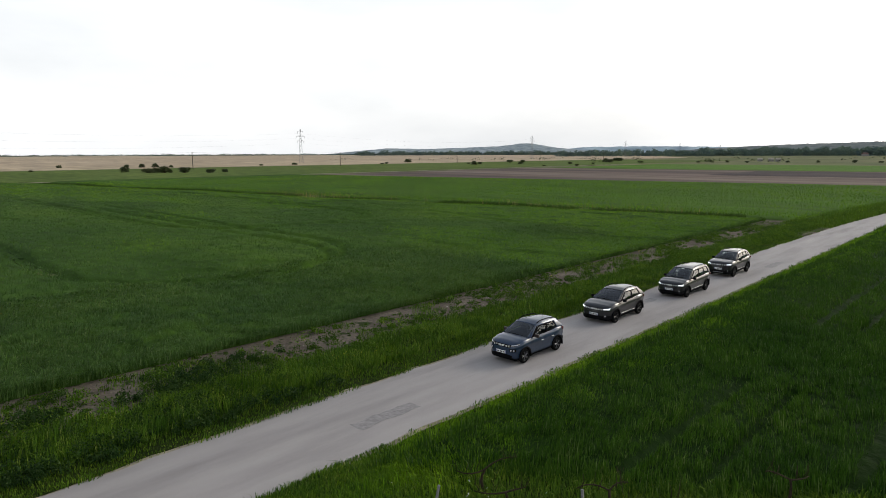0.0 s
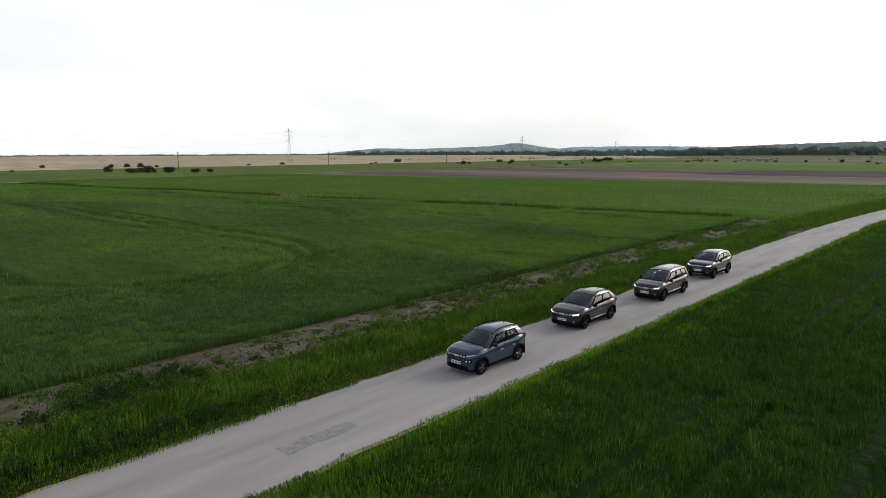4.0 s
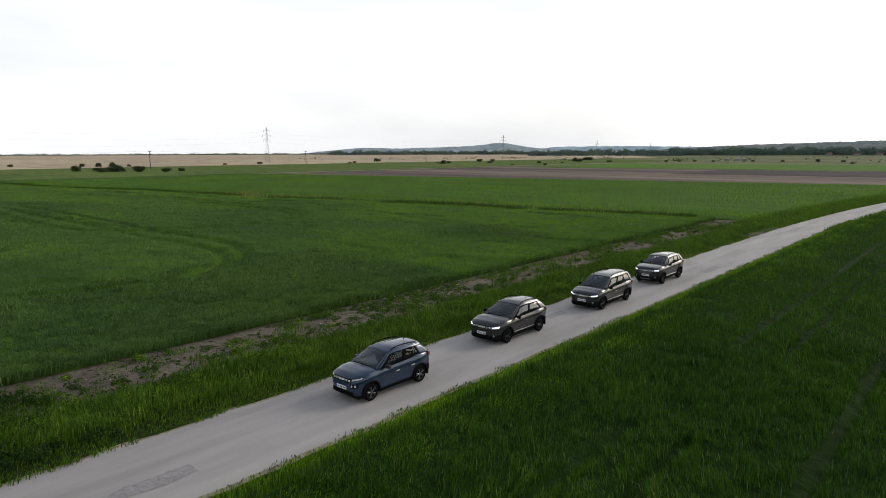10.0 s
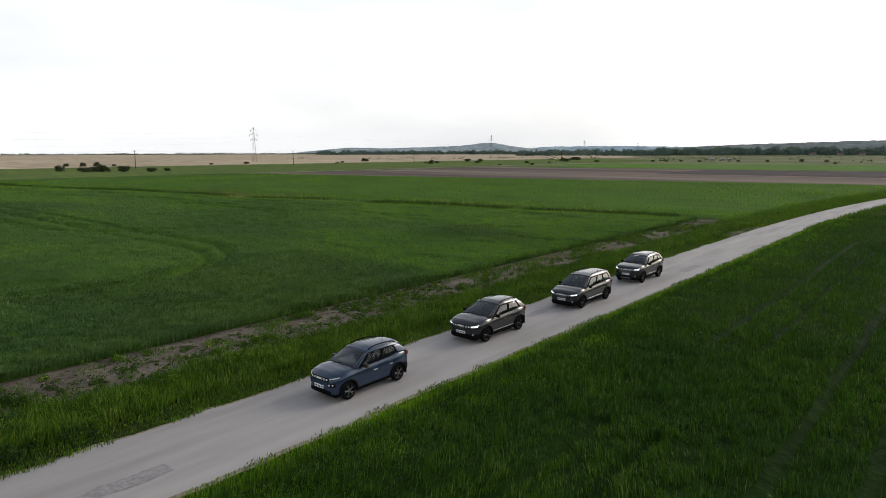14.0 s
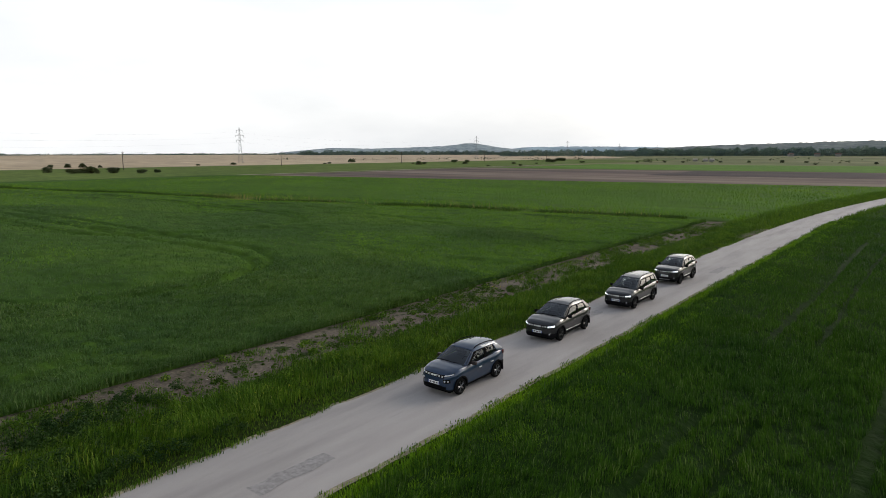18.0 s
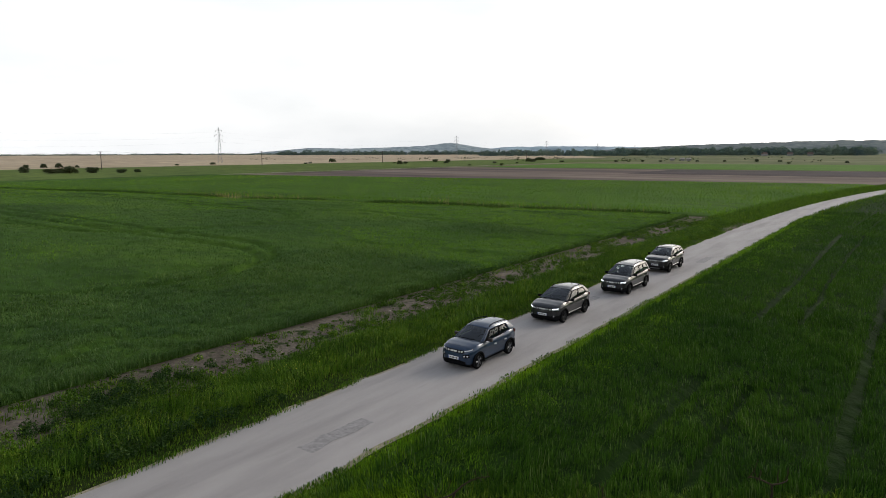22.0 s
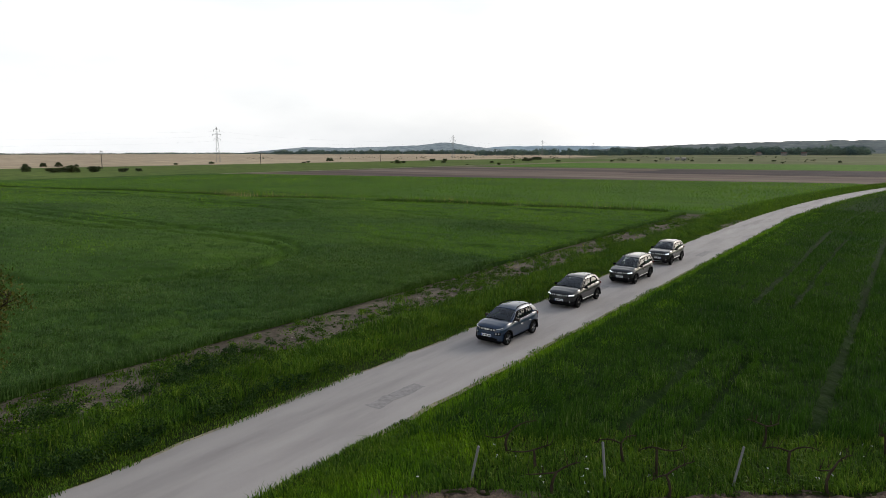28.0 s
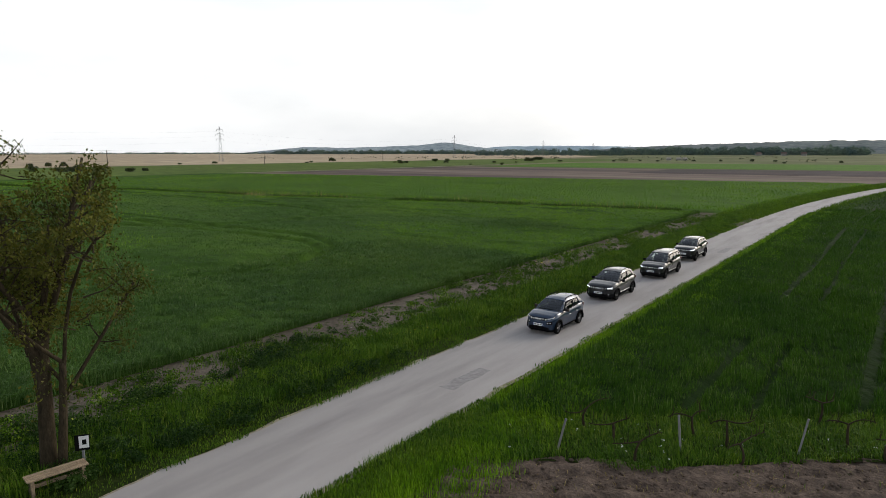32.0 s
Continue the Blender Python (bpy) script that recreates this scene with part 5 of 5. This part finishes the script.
    for side in (1, -1):
        bm = bmesh.new()
        fs = (0.10, 0.16, 0.30, 0.45, 0.60, 0.75, 0.88, 0.95)
        lift = (0.02, 0.065, 0.082, 0.088, 0.088, 0.082, 0.062, 0.012)
        pts = [(side * roof_half(f) * 0.93, rf + (rr - rf) * f, roof_line(f) + q) for f, q in zip(fs, lift)]
        for a, b in zip(pts, pts[1:]):
            bar(bm, a, b, 0.020, 6)
        for q in pts[1:-1]:
            bmesh.ops.create_uvsphere(bm, u_segments=6, v_segments=4, radius=0.020, matrix=Matrix.Translation(q))
        part("roof_rail", bm, CLADDING, car, "black roof rail", True)
    bm = bmesh.new()
    bar(bm, (0, s["antenna"], zt + 0.05), (0, s["antenna"] + 0.07, zt + 0.24), 0.008, 5)
    bmesh.ops.create_cone(bm, cap_ends=True, segments=8, radius1=0.03, radius2=0.012, depth=0.03, matrix=Matrix.Translation((0, s["antenna"], zt + 0.065)))
    part("antenna", bm, INK, car)
    # inside: seats, dashboard and wheel, dim behind the glass
    bm = bmesh.new()
    box(bm, (1.62 * hw, 0.42, 0.22), (0, cow + 0.36, belt - 0.14))
    bevel(bm, 0.06)
    part("dashboard", bm, SEATCLOTH, car)
    for k, (x, y) in enumerate(((0.40 * hw, 0.12), (-0.40 * hw, 0.12), (0.40 * hw, 0.95), (-0.40 * hw, 0.95))):
        seat = rounded("seat", (0.46, 0.46, 0.16), (x, y - 0.22, zs + 0.34), 0.05, SEATCLOTH, car)
        rounded("seat_back", (0.44, 0.14, 0.56), (x, y + 0.05, zs + 0.64), 0.05, SEATCLOTH, seat, "", (-14, 0, 0))
        rounded("headrest", (0.24, 0.10, 0.16), (x, y + 0.13, zs + 1.0), 0.04, SEATCLOTH, seat, "", (-10, 0, 0))
    bm = bmesh.new()
    ring = [Vector((0.40 * hw + 0.18 * math.cos(a), cow + 0.58 + 0.07 * math.sin(a), belt - 0.02 + 0.17 * math.sin(a))) for a in np.linspace(0, 2 * math.pi, 17)]
    for a, b in zip(ring, ring[1:]):
        bar(bm, a, b, 0.015, 5)
    part("steering_wheel", bm, INK, car)
    # front: grille, badges, lamps, plate, fog lamps, skid plate
    zg = hood0 - s["grille_drop"]
    half = 0.60 * hw
    grille = part("grille", solid(sh.face(-half, half, lambda x: zg - 0.055, lambda x: zg + 0.055, 22, 3, 0.012), 0.012), INK, car, "black grille band between the headlamps")
    for i, x in enumerate(np.linspace(-0.50, 0.50, 7) * hw):
        tilt = math.degrees(math.atan((sh.nose(x + 0.03, zg) - sh.nose(x - 0.03, zg)) / 0.06))
        if abs(x) < 0.05 * hw:
            for dx in (-0.045, 0.045):
                rounded("badge", (0.075, 0.012, 0.072), (dx * 1.1, sh.nose(0, zg) - 0.020, zg), 0.006, TRIM, grille, "plain bright badge shape", (0, 0, 0), 1)
        elif s["tabs"]:
            for dz in (-0.021, 0.021):
                rounded("grille_tab", (0.082, 0.012, 0.024), (x, sh.nose(x, zg) - 0.018, zg + dz), 0.005, TRIM, grille, "pale grille tab", (0, 0, tilt), 1)
    intake = part("lower_grille", solid(sh.face(-0.70 * hw, 0.70 * hw, lambda x: zs + 0.03, lambda x: zs + 0.22 - 0.10 * (abs(x) / hw) ** 2, 20, 4, 0.010), 0.012), CLADDING, car, "black lower air intake", True)
    for dz in (0.07, 0.12, 0.17):
        part("intake_bar", solid(sh.face(-0.50 * hw, 0.50 * hw, lambda x: zs + dz, lambda x: zs + dz + 0.014, 12, 1, 0.020), 0.008), INK, intake)
    rounded("skid_plate", (0.8 * hw, 0.05, 0.05), (0, sh.nose(0, zs + 0.14) + 0.012, zs + 0.07), 0.015, s.get("skid", CLADDING), car, "lower bumper lip")
    for side in (1, -1):
        x0, x1 = 0.61 * hw, 0.90 * hw
        top = lambda x: zg + 0.055 + 0.030 * (abs(x) - x0) / (x1 - x0)
        bottom = lambda x: zg - (-0.004 if s.get("low_lamps") else 0.060) + 0.045 * (abs(x) - x0) / (x1 - x0)
        hl = part("headlamp", solid(sh.face(side * x0, side * x1, bottom, top, 12, 5, 0.012), 0.012), LENS, car, "clear headlamp", True)
        rim = solid(sh.face(side * (x0 - 0.012), side * (x1 + 0.008), lambda x: bottom(x) - 0.014, lambda x: top(x) + 0.012, 12, 5, 0.005), 0.010)
        part("lamp_housing", rim, INK, hl, "black lamp housing")
        t = s.get("led", 0.014) * 0.8
        mid = lambda x: 0.35 * bottom(x) + 0.65 * top(x)
        part("running_light", solid(sh.face(side * (x0 + 0.01), side * (x1 - 0.01), lambda x: mid(x) - t, lambda x: mid(x) + t, 10, 1, 0.022), 0.008), s.get("lit", LED), hl, "white running light strip")
        if s.get("y_lamp"):
            xm = 0.5 * (x0 + x1)
            fork = lambda x: mid(x) - 0.045 * (abs(x) - xm) / (x1 - xm)
            part("running_light", solid(sh.face(side * xm, side * (x1 - 0.01), lambda x: fork(x) - t, lambda x: fork(x) + t, 6, 1, 0.022), 0.008), LED, hl, "lit white running light")
        xq = 0.72 * hw
        if s.get("low_lamps"):
            low = part("low_lamp", solid(sh.face(side * (xq - 0.12), side * (xq + 0.10), lambda x: zs + 0.32, lambda x: zs + 0.45, 8, 4, 0.012), 0.015), INK, car, "headlamp cluster set low in the bumper", True)
            for dx in (-0.06, 0.045):
                bm = bmesh.new()
                q = side * (xq + dx)
                bmesh.ops.create_uvsphere(bm, u_segments=12, v_segments=8, radius=0.042, matrix=Matrix.Translation((q, sh.nose(q, zs + 0.385) - 0.004, zs + 0.385)))
                part("lamp_bulb", bm, LENS, low, "clear round lamp")
        else:
            bm = bmesh.new()
            bmesh.ops.create_cone(bm, cap_ends=True, segments=14, radius1=0.045, radius2=0.038, depth=0.04, matrix=pose(side * xq, sh.nose(xq, zs + 0.20) - 0.012, zs + 0.20, 90, 0, side * 25))
            part("fog_lamp", bm, LENS, car, "round fog lamp")
        # wing mirrors
        m = rounded("wing_mirror", (0.20, 0.11, 0.14), (side * (hw + 0.08), cow + 0.42, belt + 0.06), 0.035, s["mirror"], car, "wing mirror housing")
        bm = bmesh.new()
        box(bm, (0.15, 0.008, 0.10), (side * (hw + 0.085), cow + 0.478, belt + 0.06))
        part("mirror_glass", bm, CHROME, m)
        rounded("tail_lamp", (0.10, 0.16, 0.15), (side * (hw - 0.095), yr_ - 0.11, belt - 0.04), 0.035, TAILRED, car, "red tail lamp", (0, 0, side * 16))
    # number plate with unreadable dark bars
    pl = rounded("number_plate", (0.52, 0.02, 0.115), (0, sh.nose(0, s["plate_z"]) - 0.018, s["plate_z"]), 0.006, PLATEWHITE, car, "white number plate with dark bars", (0, 0, 0), 1)
    for x, w in ((-0.248, 0.022), (0.248, 0.022)):
        bm = bmesh.new()
        box(bm, (w, 0.003, 0.105), (x, sh.nose(0, s["plate_z"]) - 0.0295, s["plate_z"]))
        part("plate_band", bm, PLATEBLUE, pl)
    for x, w in ((-0.15, 0.085), (0.0, 0.11), (0.15, 0.085)):
        bm = bmesh.new()
        box(bm, (w, 0.003, 0.05), (x, sh.nose(0, s["plate_z"]) - 0.0295, s["plate_z"]))
        part("plate_bar", bm, INK, pl)
    # wheels and arches
    for y in (-wb / 2, wb / 2):
        for side in (1, -1):
            arch(car, y, r, hw, side, CLADDING)
            wheel(car, side * (hw * 0.985 + 0.006), y, r, s["alloy"], s["spokes"], side)
    car.scale = (0.965, 0.965, 1.0)
    return car


SMALL = dict(wb=2.42, fo=0.70, ro=0.61, hw=0.775, r=0.312, sill=0.24, belt=0.98, hood0=0.93, hood1=1.03, roof=1.48, cowl=-0.93, roof_front=-0.22, roof_rear=1.38, rear_base=1.76,
             paint=BLUEPAINT, paint_label="slate blue metallic paint", doors=((-0.80, 0.20), (0.24, 0.98)), panes=((0.13, 0.46), (0.50, 0.80)), glint_handles=True, grille_drop=0.14,
             tabs=1, led=0.012, lit=LENS, low_lamps=True, mirror=COPPER, plate_z=0.52, alloy=ALLOY, spokes=5, antenna=1.10, glass=GREYGLASS, sill_v=0.13, skirt_v=0.13, kick=0.16)
HATCH = dict(wb=2.604, fo=0.83, ro=0.67, hw=0.875, r=0.335, sill=0.24, belt=1.0, hood0=0.94, hood1=1.06, roof=1.53, cowl=-1.05, roof_front=-0.14, roof_rear=1.46, rear_base=1.94,
             paint=KHAKIPAINT, paint_label="grey-khaki metallic paint", doors=((-0.85, 0.25), (0.29, 1.05)), panes=((0.12, 0.45), (0.485, 0.83)), side_strip=True, grille_drop=0.17,
             tabs=2, led=0.014, y_lamp=True, mirror=CLADDING, plate_z=0.50, alloy=DARKALLOY, spokes=5, antenna=1.28)
ESTATE = dict(wb=2.897, fo=0.84, ro=0.81, hw=0.865, r=0.335, sill=0.25, belt=1.02, hood0=0.95, hood1=1.08, roof=1.62, cowl=-1.22, roof_front=-0.30, roof_rear=1.92, rear_base=2.20,
              paint=KHAKIPAINT, paint_label="grey-khaki metallic paint", doors=((-1.0, 0.15), (0.19, 1.12)), panes=((0.10, 0.365), (0.395, 0.645), (0.67, 0.92)), side_strip=True, grille_drop=0.17,
              tabs=2, led=0.014, y_lamp=True, drop=0.03, kick=0.0, mirror=CLADDING, plate_z=0.53, alloy=DARKALLOY, spokes=5, antenna=1.85)
SUV = dict(wb=2.673, fo=0.84, ro=0.83, hw=0.88, r=0.35, sill=0.29, belt=1.08, hood0=1.05, hood1=1.16, roof=1.64, cowl=-1.04, roof_front=-0.20, roof_rear=1.72, rear_base=2.10,
           paint=GREYPAINT, paint_label="dark grey metallic paint", doors=((-0.86, 0.24), (0.28, 1.08)), panes=((0.12, 0.43), (0.46, 0.71), (0.735, 0.88)), side_strip=True, grille_drop=0.16,
           tabs=2, led=0.016, y_lamp=True, mirror=CLADDING, plate_z=0.60, alloy=DARKALLOY, spokes=5, antenna=1.45, skid=ALLOY)
make_car((0.0, 0.0, 0.03), "small slate-blue five-door crossover leading the convoy", SMALL)
make_car((-0.46, 8.30, 0.03), "dark grey-khaki hatchback with roof rails on the lane", HATCH)
make_car((-0.17, 16.55, 0.03), "long dark grey-khaki estate car with three side windows", ESTATE)
make_car((-0.45, 24.85, 0.03), "dark grey off-road car with black cladding", SUV)


# ---- the roadside tree, bench and sign ----
def limb(bm, a, b, r0, r1, sides=7, rows=4, bow=0.12):
    """A tapering, slightly crooked limb; returns its end."""
    a, b = Vector(a), Vector(b)
    n = (b - a).normalized()
    u = n.orthogonal().normalized()
    v = n.cross(u)
    off = (u * random.uniform(-1, 1) + v * random.uniform(-1, 1)) * bow * (b - a).length
    rings = []
    for i in range(rows + 1):
        f = i / rows
        c = a.lerp(b, f) + off * 4 * f * (1 - f)
        r = r0 + (r1 - r0) * f
        rings.append([bm.verts.new(c + (u * math.cos(2 * math.pi * k / sides) + v * math.sin(2 * math.pi * k / sides)) * r) for k in range(sides)])
    for p, q in zip(rings, rings[1:]):
        for k in range(sides):
            bm.faces.new((p[k], p[(k + 1) % sides], q[(k + 1) % sides], q[k]))
    bm.faces.new(rings[-1])


def roadside_tree(at):
    t = thing("tree", at, "half-bare broad tree with two trunks beside the lane", "tree")
    random.seed(11)
    tips = []
    for trunk in (((0, 0, -0.1), (0.1, 0.1, 3.2), 0.21, 0.13), ((-0.25, 0.15, -0.1), (-0.9, 0.1, 3.0), 0.15, 0.09), ((0.2, 0.2, -0.1), (0.35, 0.4, 2.4), 0.12, 0.08)):
        bm = bmesh.new()
        limb(bm, *trunk, 9, 7, 0.05)
        part("trunk", bm, BARK, t, "", True)
        base = Vector(trunk[1])
        for k in range(7 if trunk[2] > 0.2 else 4):
            a = 2 * math.pi * k / (7 if trunk[2] > 0.2 else 4) + random.uniform(-0.3, 0.3)
            up = random.uniform(1.3, 3.9)
            out = random.uniform(1.2, 2.7) * (1.25 - up / 6)
            end = base + Vector((math.cos(a) * out, math.sin(a) * out, up))
            start = base + Vector((0, 0, random.uniform(-0.9, 0.0)))
            bm = bmesh.new()
            limb(bm, start, end, trunk[3] * 0.62, 0.03)
            b = part("branch", bm, BARK, t, "", True)
            bm = bmesh.new()
            for j in range(9):
                f = random.uniform(0.35, 1.0)
                q = start.lerp(end, f)
                d = Vector((random.uniform(-1, 1), random.uniform(-1, 1), random.uniform(-0.25, 1.0))).normalized() * random.uniform(0.5, 1.15)
                limb(bm, q, q + d, 0.022, 0.006, 4, 2)
                tips.append(q + d)
                for i in range(2):
                    e = d * random.uniform(0.4, 0.9) + Vector((random.uniform(-0.4, 0.4), random.uniform(-0.4, 0.4), random.uniform(-0.2, 0.4)))
                    limb(bm, q + d * 0.5, q + e, 0.010, 0.004, 3, 1)
                    tips.append(q + e)
            part("twig_spray", bm, BARK, b)["kind"] = "stuff"
    pick = [p for p in tips if random.random() < 0.86]
    crown = link("crown", big_mesh("crown", *leaf_cloud([tuple(p) for p in pick], [random.uniform(0.16, 0.42) for p in pick], 60, 0.036, 0.9)), TREELEAF, t, "sparse olive-brown young leaves")
    low = [(0.25 + random.uniform(-0.5, 0.5), 0.2 + random.uniform(-0.5, 0.5), random.uniform(1.3, 3.4)) for k in range(26)]
    link("low_foliage", big_mesh("low_foliage", *leaf_cloud(low, [0.34] * len(low), 26, 0.038, 1.0)), TREELEAF, t, "leafy shoots round the trunk")["kind"] = "stuff"
    t.scale = (1.08, 1.08, 1.28)
    return t


TREE_AT = (-4.5, -21.1, 0.0)
roadside_tree(TREE_AT)


def bench(at, turn):
    b = thing("bench", at, "plain weathered timber bench under the tree", "bench", "", turn)
    for k in range(3):
        rounded("slat", (1.4, 0.13, 0.045), (0, -0.15 + 0.15 * k, 0.46), 0.008, TIMBER, b, "", (0, 0, 0), 1)
    for x in (-0.58, 0.58):
        rounded("leg", (0.08, 0.40, 0.44), (x, 0, 0.22), 0.008, TIMBER, b, "", (0, 0, 0), 1)
    rounded("rail", (1.1, 0.05, 0.1), (0, 0, 0.22), 0.008, TIMBER, b, "", (0, 0, 0), 1)


bench((-3.5, -21.3, 0.0), 82)


def info_sign(at, turn):
    p = thing("sign", at, "small dark board with a white notice in the verge", "sign", "", turn)
    rounded("post", (0.06, 0.06, 0.9), (0, 0, 0.45), 0.008, STEEL, p, "", (0, 0, 0), 1)
    board = rounded("board", (0.36, 0.03, 0.44), (0, -0.045, 0.85), 0.008, INK, p, "dark board", (0, 0, 0), 1)
    rounded("notice", (0.24, 0.008, 0.34), (0.05, -0.066, 0.87), 0.003, PLATEWHITE, board, "white notice with a dark bar", (0, 0, 0), 1)
    bm = bmesh.new()
    box(bm, (0.10, 0.004, 0.14), (0.06, -0.073, 0.87))
    part("notice_bar", bm, INK, board)


info_sign((-3.8, -20.5, 0.0), 55)

# ---- grass margin, vines and tilled soil at the wheat's end ----
def past_end(name, x0, x1, near, far, nx, ny, height, material, label, cat):
    """A sheet that lies between two distances beyond the wheat's slanted end."""
    ob = sheet(name, np.linspace(x0, x1, nx), np.linspace(0, 1, ny), lambda x, y: 0 * x, material)
    co = np.empty(3 * len(ob.data.vertices), np.float32)
    ob.data.vertices.foreach_get("co", co)
    co = co.reshape(-1, 3)
    co[:, 1] = end_r(co[:, 0]) - near - (far - near) * co[:, 1]
    co[:, 2] = height(co[:, 0], co[:, 1])
    ob.data.vertices.foreach_set("co", co.ravel())
    ob.data.update()
    return tagged(ob, label, cat)


past_end("grass_margin", 2.2, 40, -0.1, 3.6, 90, 14, lambda x, y: 0.02 + 0.10 * rough(x, y, 1.5, 3), VERGESHADE, "grassy margin between wheat and tilled soil", "verge")
past_end("tilled_soil", 4.2, 40, 3.4, 40, 300, 320, lambda x, y: 0.0 + 0.14 * rough(x, y, 0.55, 5) ** 1.5 + 0.13 * rough(x, y, 0.24, 6) ** 1.5 + 0.03 * np.sin((y - 0.75 * x) * 7), SOILBARE, "freshly tilled grey-brown soil with stubble", "tilled soil")
beyond = lambda a, c: end_r(a) - c
x, y = scatter(2.2, 30, -20, 9, 700, lambda a, c: (beyond(a, c) > -1.2 * drift(a, c, 0.8, 741)) * (beyond(a, c) < 3.7 + 1.4 * (rough(a, c, 1.6, 17) - 0.5)) * (0.3 + 0.7 * np.clip(rough(a, c, 1.8, 7) * 2 - 0.4, 0, 1)))
blades("grass", x, y, 0.02, 0.13 + 0.26 * rough(x, y, 2.2, 9), 0.022, RANK, "rank green grass on the margin by the vines", "grass", 0.6)
x, y = scatter(2.05, 4.6, -40, -10, 460, lambda a, c: np.clip((4.6 - a) / 1.2, 0, 1))
blades("grass", x, y, 0.0, 0.10 + 0.18 * np.clip((x - 2.1) / 1.0, 0, 1), 0.020, GRASS, "grass beside the lane", "grass")
x, y = scatter(4.2, 28, -34, 0, 22, lambda a, c: beyond(a, c) > 3.7)
blades("stubble", x, y, 0.06, 0.12, 0.016, STRAW, "pale stubble in the tilled soil", "stubble", 0.9)
x, y = scatter(4.2, 28, -34, 0, 9, lambda a, c: (beyond(a, c) > 3.5) * (rough(a, c, 2.5, 23) > 0.52))
blades("tall_grass", x, y, 0.04, 0.15, 0.02, GRASS, "grass tufts coming up in the tilled soil", "grass", 0.7)
cx, cy = scatter(4.4, 24, -24, 2, 26, lambda a, c: (beyond(a, c) > 3.4) * (beyond(a, c) < 13))
cr = 0.025 + 0.07 * rng.random(len(cx)) ** 3
cv = np.stack([cx, cy, 0.06 + 0.08 * rng.random(len(cx))], -1)[:, None] + ico[None] * cr[:, None, None] * (0.6 + 0.8 * rng.random((len(cx), 6, 1)))
ct = (tri[None] + 6 * np.arange(len(cx))[:, None, None]).ravel()
clods = link("soil_clods", big_mesh("soil_clods", cv.reshape(-1, 3), ct, np.full(len(ct) // 3, 3)), SOILBARE)
tagged(clods, "crumbly brown clods on the tilled soil", "clods", "", "stuff")
x, y = scatter(4, 24, -14, 4, 0.8, lambda a, c: (beyond(a, c) > 0.4) * (beyond(a, c) < 3.4))
bl = link("white_flowers", big_mesh("white_flowers", *leaf_cloud(np.stack([x, y, 0.3 + 0 * x], -1), 0.05 + 0 * x, 3, 0.02)), WHITEBLOOM)
tagged(bl, "small white blossoms in the margin", "flowers", "", "stuff")


def vine(at, turn, seed):
    """A pruned vine: crooked trunk, two uneven arms with short canes."""
    random.seed(seed)
    v = thing("vine", at, "bare gnarled vine in the grassy margin", "vine", "vines of the small vineyard", turn)
    top = Vector((random.uniform(-0.15, 0.15), random.uniform(-0.1, 0.1), random.uniform(0.65, 0.9)))
    bm = bmesh.new()
    limb(bm, (0, 0, 0), top, 0.045, 0.030, 6, 4, 0.16)
    part("trunk", bm, BARK, v, "", True)
    for s in (-1, 1):
        reach = random.uniform(0.45, 0.9)
        end = top + Vector((s * reach, random.uniform(-0.15, 0.15), random.uniform(-0.1, 0.3)))
        bm = bmesh.new()
        limb(bm, top, end, 0.026, 0.012, 5, 4, 0.16)
        for k in range(4):
            q = top.lerp(end, random.uniform(0.3, 1.0))
            limb(bm, q, q + Vector((random.uniform(-0.15, 0.15), random.uniform(-0.12, 0.12), random.uniform(0.2, 0.5))), 0.010, 0.005, 4, 2)
        part("arm", bm, BARK, v, "", True)


random.seed(5)
for k in range(15):
    vx, back = 6.0 + 0.95 * k + random.uniform(-0.4, 0.4), (0.9, 2.3, 3.5)[k % 3] + random.uniform(-0.3, 0.3)
    turn = 37 + random.uniform(-20, 20)
    vine((vx, float(end_r(vx)) - back, 0.03), turn, 40 + k)
for k, (vx, back, lean) in enumerate(((6.0, 2.8, 14), (8.9, 2.2, -6), (11.6, 2.9, 9), (14.8, 2.3, -4))):
    p = thing("vineyard_post", (vx, float(end_r(vx)) - back, 0.0), "thin leaning grey vineyard post", "post", "posts of the small vineyard")
    rounded("shaft", (0.055, 0.055, 1.2), (0, 0, 0.56), 0.008, CONCRETE, p, "", (0, 0, 0), 1)
    p.rotation_euler = (radians(3 - 4 * k), radians(lean), 0)
